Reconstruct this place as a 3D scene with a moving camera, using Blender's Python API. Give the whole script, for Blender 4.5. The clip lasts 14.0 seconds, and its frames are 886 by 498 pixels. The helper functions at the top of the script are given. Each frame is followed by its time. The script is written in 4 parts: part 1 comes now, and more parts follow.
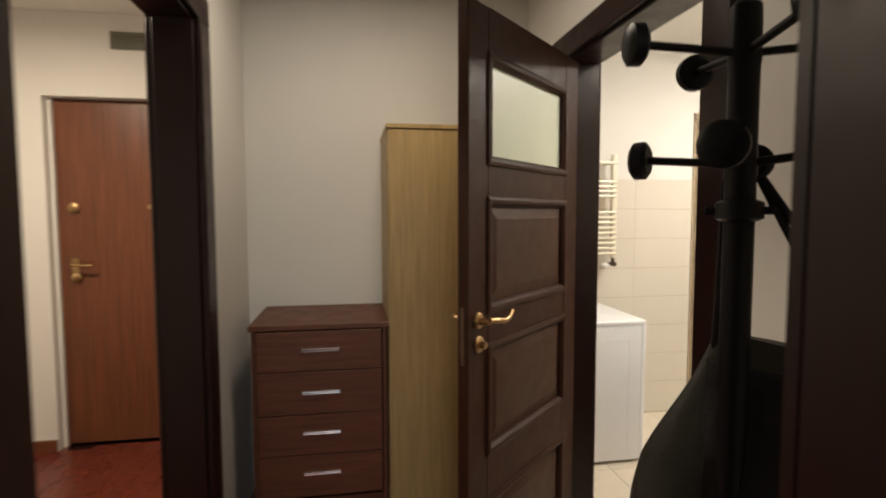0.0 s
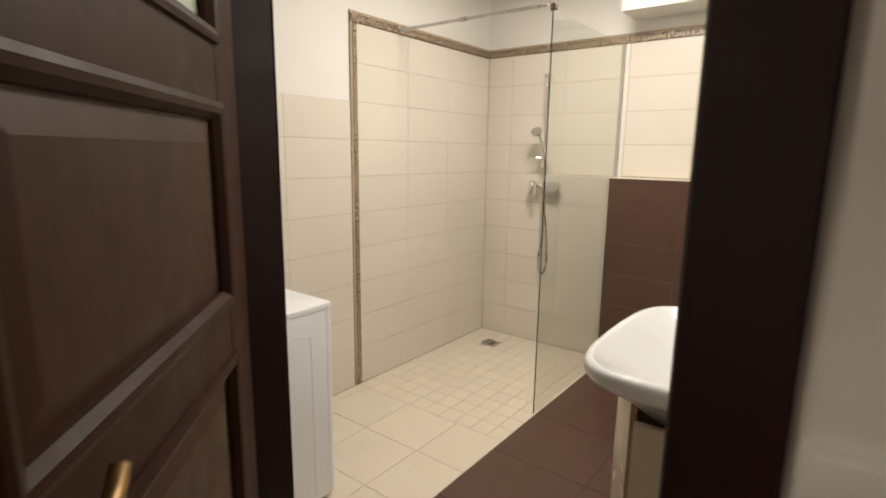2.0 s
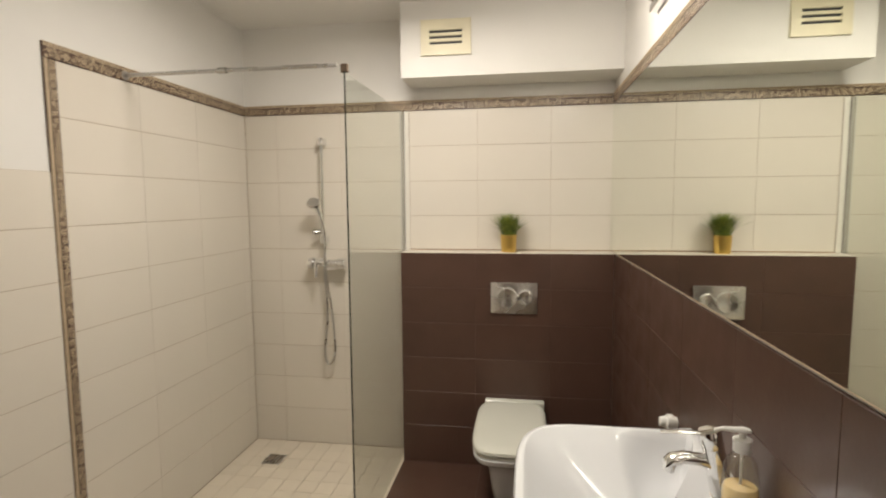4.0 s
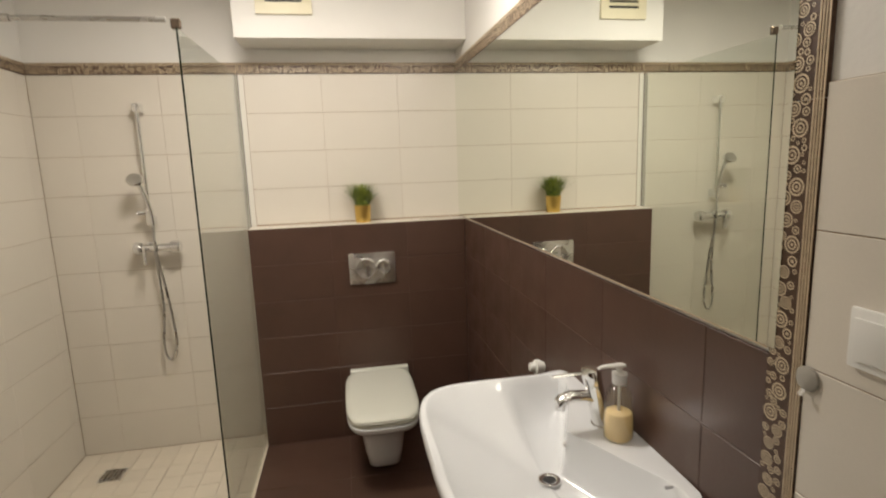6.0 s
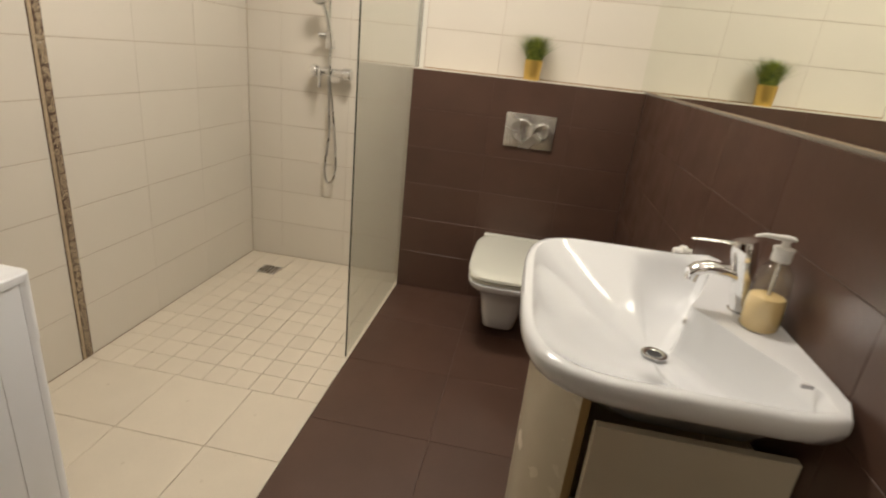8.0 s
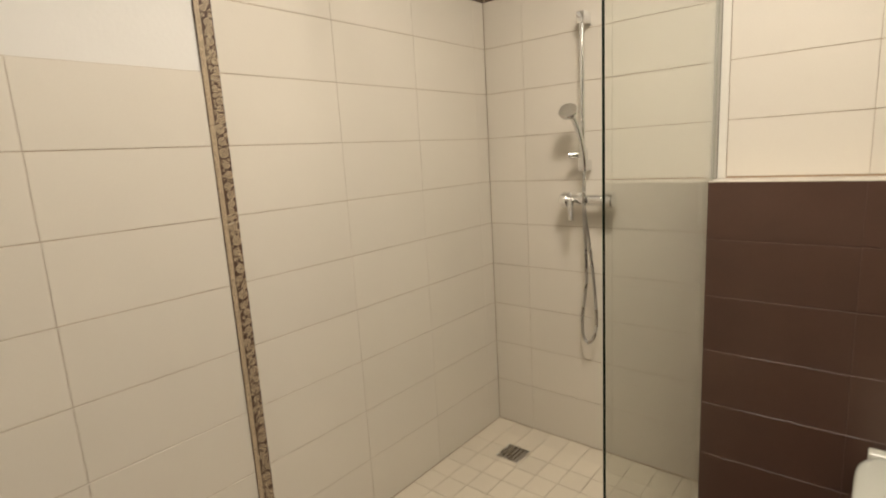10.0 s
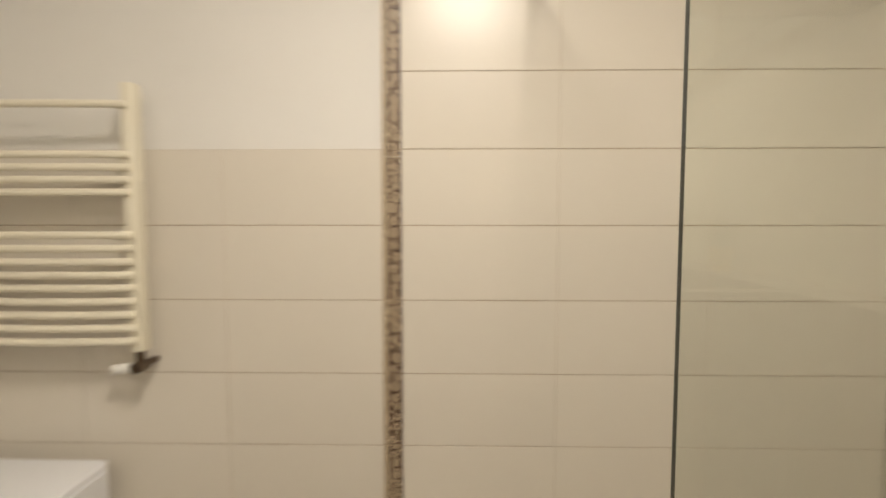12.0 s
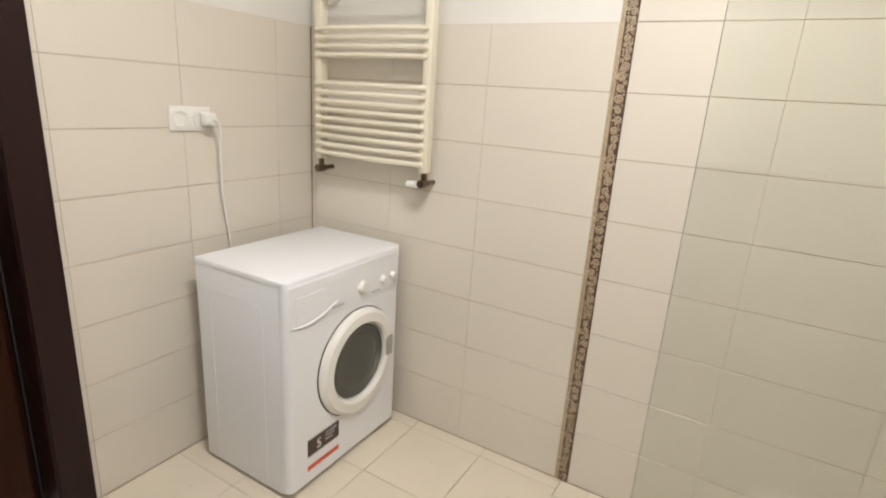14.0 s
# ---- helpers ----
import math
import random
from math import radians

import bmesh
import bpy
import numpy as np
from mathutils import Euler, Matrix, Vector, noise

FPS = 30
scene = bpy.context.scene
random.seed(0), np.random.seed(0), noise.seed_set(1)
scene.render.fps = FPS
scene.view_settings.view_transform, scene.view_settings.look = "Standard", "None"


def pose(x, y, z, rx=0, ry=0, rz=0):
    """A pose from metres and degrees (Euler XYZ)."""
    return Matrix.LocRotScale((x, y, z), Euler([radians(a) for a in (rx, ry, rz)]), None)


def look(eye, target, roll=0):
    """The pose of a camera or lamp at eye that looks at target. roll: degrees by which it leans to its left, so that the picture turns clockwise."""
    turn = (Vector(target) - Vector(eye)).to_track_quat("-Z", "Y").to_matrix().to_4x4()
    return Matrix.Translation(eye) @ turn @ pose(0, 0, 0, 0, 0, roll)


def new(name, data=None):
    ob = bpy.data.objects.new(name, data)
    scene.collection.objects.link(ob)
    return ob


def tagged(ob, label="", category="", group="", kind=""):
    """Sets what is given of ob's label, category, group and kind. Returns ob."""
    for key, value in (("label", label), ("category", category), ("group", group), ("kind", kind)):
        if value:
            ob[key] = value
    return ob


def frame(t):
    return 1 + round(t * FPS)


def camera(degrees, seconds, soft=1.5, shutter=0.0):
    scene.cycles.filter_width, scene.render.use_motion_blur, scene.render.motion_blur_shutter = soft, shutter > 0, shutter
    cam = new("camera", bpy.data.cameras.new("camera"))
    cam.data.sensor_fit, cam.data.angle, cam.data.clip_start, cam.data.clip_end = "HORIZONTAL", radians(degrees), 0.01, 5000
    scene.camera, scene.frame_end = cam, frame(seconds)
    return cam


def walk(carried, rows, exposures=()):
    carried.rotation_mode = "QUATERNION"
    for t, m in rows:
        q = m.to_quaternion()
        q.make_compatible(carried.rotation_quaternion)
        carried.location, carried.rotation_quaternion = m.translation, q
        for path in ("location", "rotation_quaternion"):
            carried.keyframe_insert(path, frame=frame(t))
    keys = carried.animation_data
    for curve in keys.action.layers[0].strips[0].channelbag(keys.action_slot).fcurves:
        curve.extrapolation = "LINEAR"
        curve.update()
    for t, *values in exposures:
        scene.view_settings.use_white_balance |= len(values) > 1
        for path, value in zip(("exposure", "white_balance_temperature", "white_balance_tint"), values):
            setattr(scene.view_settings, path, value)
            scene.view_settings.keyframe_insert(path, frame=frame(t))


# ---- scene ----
cam = camera(80.7, 14.0, 1.9, 0.4)
PATH = [
    (0, (-3.662, -3.276, 1.386), (-3.322, -1.310, 1.254), -0.1),
    (0.5, (-3.625, -2.946, 1.373), (-2.980, -1.063, 1.175), -0.5),
    (0.9, (-3.568, -2.692, 1.348), (-2.637, -0.942, 1.091), -0.2),
    (1, (-3.546, -2.645, 1.351), (-2.562, -0.928, 1.062), -0.0),
    (1.5, (-3.459, -2.350, 1.364), (-2.101, -0.922, 1.022), 0.4),
    (2, (-3.318, -2.146, 1.361), (-1.757, -0.950, 0.994), 0.8),
    (2.2, (-3.237, -2.063, 1.351), (-1.651, -0.901, 0.983), 0.5),
    (2.5, (-3.137, -1.976, 1.379), (-1.511, -0.874, 1.000), 0.1),
    (3, (-3.052, -1.889, 1.406), (-1.280, -1.038, 1.041), 1.4),
    (3.5, (-3.038, -1.785, 1.472), (-1.140, -1.206, 1.221), 0.3),
    (3.7, (-3.016, -1.732, 1.498), (-1.081, -1.265, 1.277), -0.0),
    (5.8, (-2.946, -1.548, 1.526), (-0.988, -1.860, 1.260), -2.2),
    (6, (-2.980, -1.508, 1.532), (-1.038, -1.858, 1.203), -2.0),
    (6.5, (-2.986, -1.525, 1.467), (-1.080, -1.889, 0.981), 0.4),
    (7, (-2.997, -1.584, 1.418), (-1.074, -1.700, 0.880), 3.0),
    (7.5, (-2.977, -1.646, 1.357), (-1.066, -1.537, 0.776), 4.0),
    (8, (-2.901, -1.622, 1.299), (-1.044, -1.367, 0.601), 6.2),
    (8.5, (-2.760, -1.578, 1.273), (-0.977, -1.128, 0.486), 6.7),
    (9, (-2.533, -1.522, 1.323), (-0.887, -0.631, 0.617), 2.5),
    (11.3, (-1.478, -1.342, 1.401), (-0.327, 0.319, 1.327), -2.2),
    (11.5, (-1.379, -1.330, 1.430), (-0.509, 0.469, 1.333), -1.1),
    (12, (-1.158, -1.379, 1.453), (-1.198, 0.616, 1.315), -0.0),
    (12.2, (-1.090, -1.433, 1.462), (-1.538, 0.515, 1.301), 0.9),
    (12.5, (-1.032, -1.496, 1.463), (-1.772, 0.350, 1.252), 0.4),
    (13, (-1.028, -1.611, 1.458), (-1.937, 0.154, 1.223), 1.0),
    (13.5, (-0.970, -1.687, 1.397), (-1.943, 0.017, 1.016), 2.1),
    (14, (-0.924, -1.708, 1.370), (-1.880, -0.041, 0.815), 3.7),
]
walk(cam, [(t, look(eye, target, roll)) for t, eye, target, roll in PATH],
     exposures=[(0.0, 0.6, 6700, 10), (0.8, 0.35, 6600, 10), (2.2, 0.25, 6500, 10), (3.0, 0.15, 6450, 10), (3.4, -0.05, 6500, 10), (5.8, -0.12, 6500, 10), (6.5, -0.08, 6500, 10), (7.5, 0.02, 6550, 10),
                (9.0, 0.0, 6850, 10), (11.5, -0.02, 6800, 10), (12.5, -0.12, 6850, 10), (13.0, 0.08, 6500, 10), (14.0, 0.4, 6050, 10)])

# ---- world and lamps ----
world = bpy.data.worlds.new("world")
scene.world = world
world.use_nodes = True
wn, wl = world.node_tree.nodes, world.node_tree.links
sky = wn.new("ShaderNodeTexSky")
sky.sky_type, sky.sun_disc = "NISHITA", False
sky.sun_elevation, sky.sun_rotation = radians(25), radians(200)
wn["Background"].inputs["Strength"].default_value = 0.1
wl.new(sky.outputs["Color"], wn["Background"].inputs["Color"])


def area_lamp(name, x, y, z, sx, sy, power, colour, rx=0, ry=0, rz=0):
    data = bpy.data.lights.new(name, "AREA")
    data.shape, data.size, data.size_y, data.energy, data.color = "RECTANGLE", sx, sy, power, colour
    ob = new(name, data)
    ob.matrix_world = pose(x, y, z, rx, ry, rz)
    return ob


def point_lamp(name, x, y, z, radius, power, colour):
    data = bpy.data.lights.new(name, "POINT")
    data.shadow_soft_size, data.energy, data.color = radius, power, colour
    ob = new(name, data)
    ob.location = (x, y, z)
    return ob


WARM = (1.0, 0.925, 0.83)
for lx, power in ((-1.00, 3.2), (-1.60, 4.0), (-2.20, 3.8)):
    point_lamp("mirror_bulb_light", lx, -1.945, 2.27, 0.06, power, WARM)
area_lamp("bath_ceiling_light", -1.10, -1.15, 2.46, 0.34, 0.34, 26.5, WARM)
area_lamp("entry_light", -5.2, -1.2, 2.45, 0.25, 0.25, 22, (1.0, 0.86, 0.68))
area_lamp("window_light", -3.6, -5.85, 1.5, 1.4, 1.3, 12, (0.80, 0.92, 1.0), rx=90)
# added fill from the unseen room, with no fixture, to warm the hall
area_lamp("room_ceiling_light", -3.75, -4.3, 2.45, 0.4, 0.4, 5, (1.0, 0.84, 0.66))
# unseen lamp added to brighten the hall's end wall and cabinet top
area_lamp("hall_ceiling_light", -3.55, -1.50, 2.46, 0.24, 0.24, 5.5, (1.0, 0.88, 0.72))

# ---- materials ----


def material(name, colour, rough=0.5, metal=0.0, vary=0.0, scale=6.0, bump=0.0, bump_scale=60.0, stretch=(1, 1, 1),
             coat=0.0, random_tint=0.0, rough_vary=0.0, transmission=0.0, second=None, emission=None, alpha=1.0, fine=0.0, spec=0.5):
    m = bpy.data.materials.new(name)
    m.use_nodes = True
    nodes, links = m.node_tree.nodes, m.node_tree.links
    b = nodes["Principled BSDF"]
    b.inputs["Base Color"].default_value = (*colour, 1)
    b.inputs["Roughness"].default_value = rough
    b.inputs["Metallic"].default_value = metal
    b.inputs["Coat Weight"].default_value = coat
    b.inputs["Transmission Weight"].default_value = transmission
    b.inputs["Alpha"].default_value = alpha
    b.inputs["Specular IOR Level"].default_value = spec
    coord = nodes.new("ShaderNodeTexCoord")
    mapping = nodes.new("ShaderNodeMapping")
    mapping.inputs["Scale"].default_value = stretch
    links.new(coord.outputs["Object"], mapping.inputs["Vector"])
    info = nodes.new("ShaderNodeObjectInfo")
    colour_out = None
    if vary or second:
        shift = nodes.new("ShaderNodeVectorMath")
        shift.operation = "ADD"
        mul = nodes.new("ShaderNodeMath")
        mul.operation = "MULTIPLY"
        mul.inputs[1].default_value = 37.0
        links.new(info.outputs["Random"], mul.inputs[0])
        links.new(mapping.outputs["Vector"], shift.inputs[0])
        links.new(mul.outputs[0], shift.inputs[1])
        n = nodes.new("ShaderNodeTexNoise")
        n.inputs["Scale"].default_value, n.inputs["Detail"].default_value, n.inputs["Roughness"].default_value = scale, 6.0, 0.6
        links.new(shift.outputs[0], n.inputs["Vector"])
        ramp = nodes.new("ShaderNodeValToRGB")
        dark = second if second else tuple(c * (1 - vary) for c in colour)
        lite = colour if second else tuple(min(1.0, c * (1 + vary)) for c in colour)
        ramp.color_ramp.elements[0].position, ramp.color_ramp.elements[0].color = 0.3, (*dark, 1)
        ramp.color_ramp.elements[1].position, ramp.color_ramp.elements[1].color = 0.7, (*lite, 1)
        links.new(n.outputs["Fac"], ramp.inputs["Fac"])
        colour_out = ramp.outputs["Color"]
    if random_tint:
        value = nodes.new("ShaderNodeMapRange")
        value.inputs["To Min"].default_value, value.inputs["To Max"].default_value = 1 - random_tint, 1 + random_tint
        links.new(info.outputs["Random"], value.inputs["Value"])
        hsv = nodes.new("ShaderNodeHueSaturation")
        links.new(value.outputs[0], hsv.inputs["Value"])
        if colour_out:
            links.new(colour_out, hsv.inputs["Color"])
        else:
            hsv.inputs["Color"].default_value = (*colour, 1)
        colour_out = hsv.outputs["Color"]
    if fine:
        grain = nodes.new("ShaderNodeTexNoise")
        grain.inputs["Scale"].default_value, grain.inputs["Detail"].default_value = 220.0, 3.0
        links.new(mapping.outputs["Vector"], grain.inputs["Vector"])
        g = nodes.new("ShaderNodeMapRange")
        g.inputs["To Min"].default_value, g.inputs["To Max"].default_value = 1 - fine, 1 + fine
        links.new(grain.outputs["Fac"], g.inputs["Value"])
        h2 = nodes.new("ShaderNodeHueSaturation")
        links.new(g.outputs[0], h2.inputs["Value"])
        if colour_out:
            links.new(colour_out, h2.inputs["Color"])
        else:
            h2.inputs["Color"].default_value = (*colour, 1)
        colour_out = h2.outputs["Color"]
    if colour_out:
        links.new(colour_out, b.inputs["Base Color"])
    if rough_vary:
        rn = nodes.new("ShaderNodeTexNoise")
        rn.inputs["Scale"].default_value, rn.inputs["Detail"].default_value = scale * 1.7, 4.0
        links.new(coord.outputs["Object"], rn.inputs["Vector"])
        rr = nodes.new("ShaderNodeMapRange")
        rr.inputs["From Min"].default_value, rr.inputs["From Max"].default_value = 0.3, 0.7
        rr.inputs["To Min"].default_value, rr.inputs["To Max"].default_value = max(0.0, rough - rough_vary), rough + rough_vary
        links.new(rn.outputs["Fac"], rr.inputs["Value"])
        links.new(rr.outputs[0], b.inputs["Roughness"])
    if bump:
        bn = nodes.new("ShaderNodeTexNoise")
        bn.inputs["Scale"].default_value, bn.inputs["Detail"].default_value = bump_scale, 4.0
        links.new(mapping.outputs["Vector"], bn.inputs["Vector"])
        bp = nodes.new("ShaderNodeBump")
        bp.inputs["Strength"].default_value, bp.inputs["Distance"].default_value = bump, 0.002
        links.new(bn.outputs["Fac"], bp.inputs["Height"])
        links.new(bp.outputs["Normal"], b.inputs["Normal"])
    if emission:
        b.inputs["Emission Color"].default_value = (*emission[0], 1)
        b.inputs["Emission Strength"].default_value = emission[1]
    return m


PAINT = material("wall_paint", (0.74, 0.72, 0.68), 0.75, vary=0.03, scale=1.3, bump=0.25, bump_scale=90, rough_vary=0.05)
CEIL = material("ceiling_paint", (0.8, 0.78, 0.74), 0.8, vary=0.02, scale=1.0, bump=0.2, bump_scale=120)
TILE = material("beige_tile", (0.67, 0.62, 0.54), 0.30, vary=0.012, scale=3.0, random_tint=0.012, rough_vary=0.0, bump=0.05, bump_scale=25, fine=0.03)
TILE_FLOOR = material("beige_floor_tile", (0.67, 0.60, 0.49), 0.33, vary=0.03, scale=5.0, random_tint=0.025, rough_vary=0.06, bump=0.08, bump_scale=40, fine=0.04)
BROWN = material("brown_tile", (0.083, 0.044, 0.031), 0.36, vary=0.10, scale=5.0, random_tint=0.025, rough_vary=0.07, bump=0.12, bump_scale=70, fine=0.08)
GROUT = material("beige_grout", (0.36, 0.26, 0.17), 0.9, vary=0.2, scale=9.0, bump=0.3)
GROUT_F = material("floor_grout", (0.55, 0.47, 0.37), 0.9, vary=0.2, scale=9.0, bump=0.3)
GROUT_D = material("dark_grout", (0.150, 0.100, 0.082), 0.9, vary=0.2, scale=9.0)
WENGE = material("wenge_veneer", (0.036, 0.0115, 0.0050), 0.48, vary=0.18, scale=9.0, stretch=(6, 6, 0.35), rough_vary=0.06, bump=0.0, bump_scale=60, spec=0.2)
WENGE_D = material("wenge_casing", (0.018, 0.0065, 0.0055), 0.36, vary=0.18, scale=9.0, stretch=(6, 6, 0.35), rough_vary=0.06, bump=0.1, bump_scale=60, spec=0.28)
WENGE_MID = material("door_panel_veneer", (0.046, 0.0165, 0.0070), 0.48, vary=0.16, scale=9.0, stretch=(7, 7, 0.4), rough_vary=0.06, bump=0.0, bump_scale=60, spec=0.28)
CHEST = material("walnut_laminate", (0.13, 0.045, 0.022), 0.46, vary=0.3, scale=8.0, stretch=(0.5, 4, 7), rough_vary=0.06, bump=0.08, spec=0.35)
BEECH = material("light_oak_laminate", (0.42, 0.285, 0.125), 0.45, vary=0.18, scale=7.0, stretch=(7, 7, 0.4), rough_vary=0.05, bump=0.08, spec=0.35)
MAHOG = material("mahogany_veneer", (0.15, 0.050, 0.022), 0.35, vary=0.28, scale=7.0, stretch=(7, 7, 0.35), rough_vary=0.05)
REDWOOD = material("red_brown_floorboard", (0.13, 0.025, 0.014), 0.3, vary=0.35, scale=6.0, stretch=(5, 0.5, 5), random_tint=0.12, rough_vary=0.08, bump=0.1)
CHROME = material("chrome", (0.82, 0.82, 0.82), 0.1, 1.0, rough_vary=0.04)
STEEL = material("brushed_steel", (0.80, 0.79, 0.77), 0.26, 1.0, rough_vary=0.05)
SATIN = material("satin_chrome", (0.55, 0.54, 0.52), 0.28, 1.0, rough_vary=0.06)
BRASS = material("satin_brass", (0.47, 0.31, 0.155), 0.34, 1.0, rough_vary=0.06)
GOLD = material("gold_pot", (0.72, 0.50, 0.15), 0.42, 1.0, rough_vary=0.05)
DARKMETAL = material("tarnished_metal", (0.16, 0.12, 0.09), 0.35, 1.0, vary=0.3, scale=30)
CERAMIC = material("white_ceramic", (0.72, 0.73, 0.74), 0.07, coat=0.3, vary=0.01, scale=3)
LID = material("toilet_lid_plastic", (0.66, 0.66, 0.58), 0.22, vary=0.02, scale=3)
WHITE_PL = material("white_plastic", (0.78, 0.77, 0.73), 0.35, vary=0.02, scale=8)
ENAMEL = material("white_enamel", (0.80, 0.81, 0.84), 0.28)
CREAM = material("cream_enamel", (0.76, 0.71, 0.58), 0.3, vary=0.02, scale=6)
CREAM_BOARD = material("cream_gloss_board", (0.60, 0.54, 0.42), 0.25, vary=0.04, scale=5, rough_vary=0.04)
VENT = material("cream_vent_plastic", (0.70, 0.64, 0.46), 0.45, vary=0.05, scale=8)
BLACK = material("black_painted_metal", (0.006, 0.006, 0.007), 0.42, vary=0.3, scale=12, bump=0.05, spec=0.2)
BAGMAT = material("black_bag_fabric", (0.010, 0.009, 0.009), 0.6, vary=0.35, scale=7, bump=0.5, bump_scale=160, spec=0.2)
BAGGREY = material("grey_bag_leather", (0.030, 0.028, 0.022), 0.45, vary=0.3, scale=7, bump=0.5, bump_scale=120, spec=0.2)
VENTGREY = material("grey_green_vent", (0.13, 0.13, 0.09), 0.5, vary=0.1, scale=9)
DARK = material("dark_void", (0.02, 0.02, 0.022), 0.5)
RUBBER = material("black_rubber", (0.03, 0.03, 0.03), 0.6)
DECOR = material("decor_brown_glaze", (0.075, 0.037, 0.021), 0.4, vary=0.35, scale=60, bump=0.3)
DECOR_L = material("decor_cream_relief", (0.60, 0.48, 0.33), 0.35, vary=0.15, scale=80)
MIRROR = material("mirror_silver", (0.89, 0.92, 0.85), 0.0, 1.0)
LEAF = material("grass_leaf", (0.30, 0.34, 0.05), 0.45, second=(0.045, 0.10, 0.012), scale=30)
SOIL = material("soil", (0.04, 0.025, 0.015), 0.9, vary=0.4, scale=60)
SOAP = material("cream_soap", (0.92, 0.70, 0.36), 0.25, vary=0.03, scale=20)
RED = material("red_print", (0.62, 0.08, 0.03), 0.4, vary=0.03)
INK = material("dark_print", (0.05, 0.025, 0.02), 0.4, vary=0.05)
HOOKGREY = material("greyish_clear_plastic", (0.36, 0.34, 0.30), 0.2)
GREYPRINT = material("grey_print", (0.45, 0.45, 0.47), 0.4)
DRUM = material("dark_drum", (0.040, 0.041, 0.045), 0.30, 0.6, coat=1.0, vary=0.1, scale=40)
SEAL = material("sealant_white", (0.70, 0.67, 0.60), 0.5, vary=0.03, scale=12)
FOIL = material("frosted_pane", (0.62, 0.66, 0.52), 0.4, vary=0.03, scale=5)


def glass_material(name, tint, mirror_part, rough=0.0):
    m = bpy.data.materials.new(name)
    m.use_nodes = True
    nodes, links = m.node_tree.nodes, m.node_tree.links
    nodes.remove(nodes["Principled BSDF"])
    out = nodes["Material Output"]
    t, g, mix, fres = (nodes.new("ShaderNodeBsdfTransparent"), nodes.new("ShaderNodeBsdfGlossy"),
                       nodes.new("ShaderNodeMixShader"), nodes.new("ShaderNodeLayerWeight"))
    t.inputs["Color"].default_value = (*tint, 1)
    g.inputs["Roughness"].default_value = rough
    fres.inputs["Blend"].default_value = 0.5
    power, least = nodes.new("ShaderNodeMath"), nodes.new("ShaderNodeMath")
    power.operation, least.operation = "POWER", "MULTIPLY_ADD"
    power.inputs[1].default_value, least.inputs[1].default_value, least.inputs[2].default_value = 5.0, 0.8, mirror_part
    links.new(fres.outputs["Facing"], power.inputs[0])
    links.new(power.outputs[0], least.inputs[0])
    links.new(least.outputs[0], mix.inputs["Fac"])
    links.new(t.outputs[0], mix.inputs[1])
    links.new(g.outputs[0], mix.inputs[2])
    links.new(mix.outputs[0], out.inputs["Surface"])
    return m


GLASS = glass_material("greenish_glass", (0.963, 0.978, 0.957), 0.05)
GLASS_EDGE = material("glass_edge_green", (0.012, 0.018, 0.011), 0.08, spec=0.3)
BOTTLE = glass_material("clear_plastic", (0.90, 0.90, 0.86), 0.10, 0.05)

# ---- building helpers ----
ORIGIN = {}


def tag_mesh(bm, name, mat, smooth=False):
    bmesh.ops.recalc_face_normals(bm, faces=bm.faces)
    me = bpy.data.meshes.new(name)
    bm.to_mesh(me)
    bm.free()
    me.materials.append(mat)
    if smooth:
        me.shade_smooth() if smooth is True else None
        if smooth is not True:
            for p in me.polygons:
                p.use_smooth = True
            me.set_sharp_from_angle(angle=radians(smooth))
    return me


def thing(name, loc, label, category, group="", move=(0, 0, 0)):
    ob = new(name)
    ob.location = Vector(loc) + Vector(move)
    ob.empty_display_size = 0.1
    ORIGIN[ob] = Vector(loc)
    return tagged(ob, label, category, group)


def part(name, bm, mat, parent, label="", smooth=35, kind=""):
    o = ORIGIN.get(parent, Vector())
    bmesh.ops.translate(bm, vec=-o, verts=bm.verts)
    ob = new(name, tag_mesh(bm, name, mat, smooth))
    ob.parent = parent
    ORIGIN[ob] = o
    return tagged(ob, label, kind=kind)


def solo(name, bm, mat, loc, label="", category="", group="", kind="", smooth=35):
    loc = Vector(loc)
    bmesh.ops.translate(bm, vec=-loc, verts=bm.verts)
    ob = new(name, tag_mesh(bm, name, mat, smooth))
    ob.location = loc
    ORIGIN[ob] = loc
    return tagged(ob, label, category, group, kind)


def box(x0, x1, y0, y1, z0, z1, bevel=0.0, seg=1, bm=None, m=None):
    own = bmesh.new()
    bmesh.ops.create_cube(own, size=1.0, matrix=Matrix.Translation(((x0 + x1) / 2, (y0 + y1) / 2, (z0 + z1) / 2))
                          @ Matrix.Diagonal((abs(x1 - x0), abs(y1 - y0), abs(z1 - z0), 1)))
    if bevel:
        bmesh.ops.bevel(own, geom=own.edges[:], offset=bevel, segments=seg, affect="EDGES", profile=0.6)
    if m is not None:
        bmesh.ops.transform(own, matrix=m, verts=own.verts)
    return merge(bm, own)


def merge(bm, own):
    if bm is None:
        return own
    me = bpy.data.meshes.new("tmp")
    own.to_mesh(me)
    own.free()
    bm.from_mesh(me)
    bpy.data.meshes.remove(me)
    return bm


def rod(p0, p1, r, r2=None, seg=16, bm=None, bevel=0.0):
    p0, p1 = Vector(p0), Vector(p1)
    d = p1 - p0
    own = bmesh.new()
    bmesh.ops.create_cone(own, cap_ends=True, segments=seg, radius1=r, radius2=r if r2 is None else r2, depth=d.length,
                          matrix=Matrix.Translation((p0 + p1) / 2) @ d.to_track_quat("Z", "Y").to_matrix().to_4x4())
    if bevel:
        caps = [e for f in own.faces if len(f.verts) > 4 for e in f.edges]
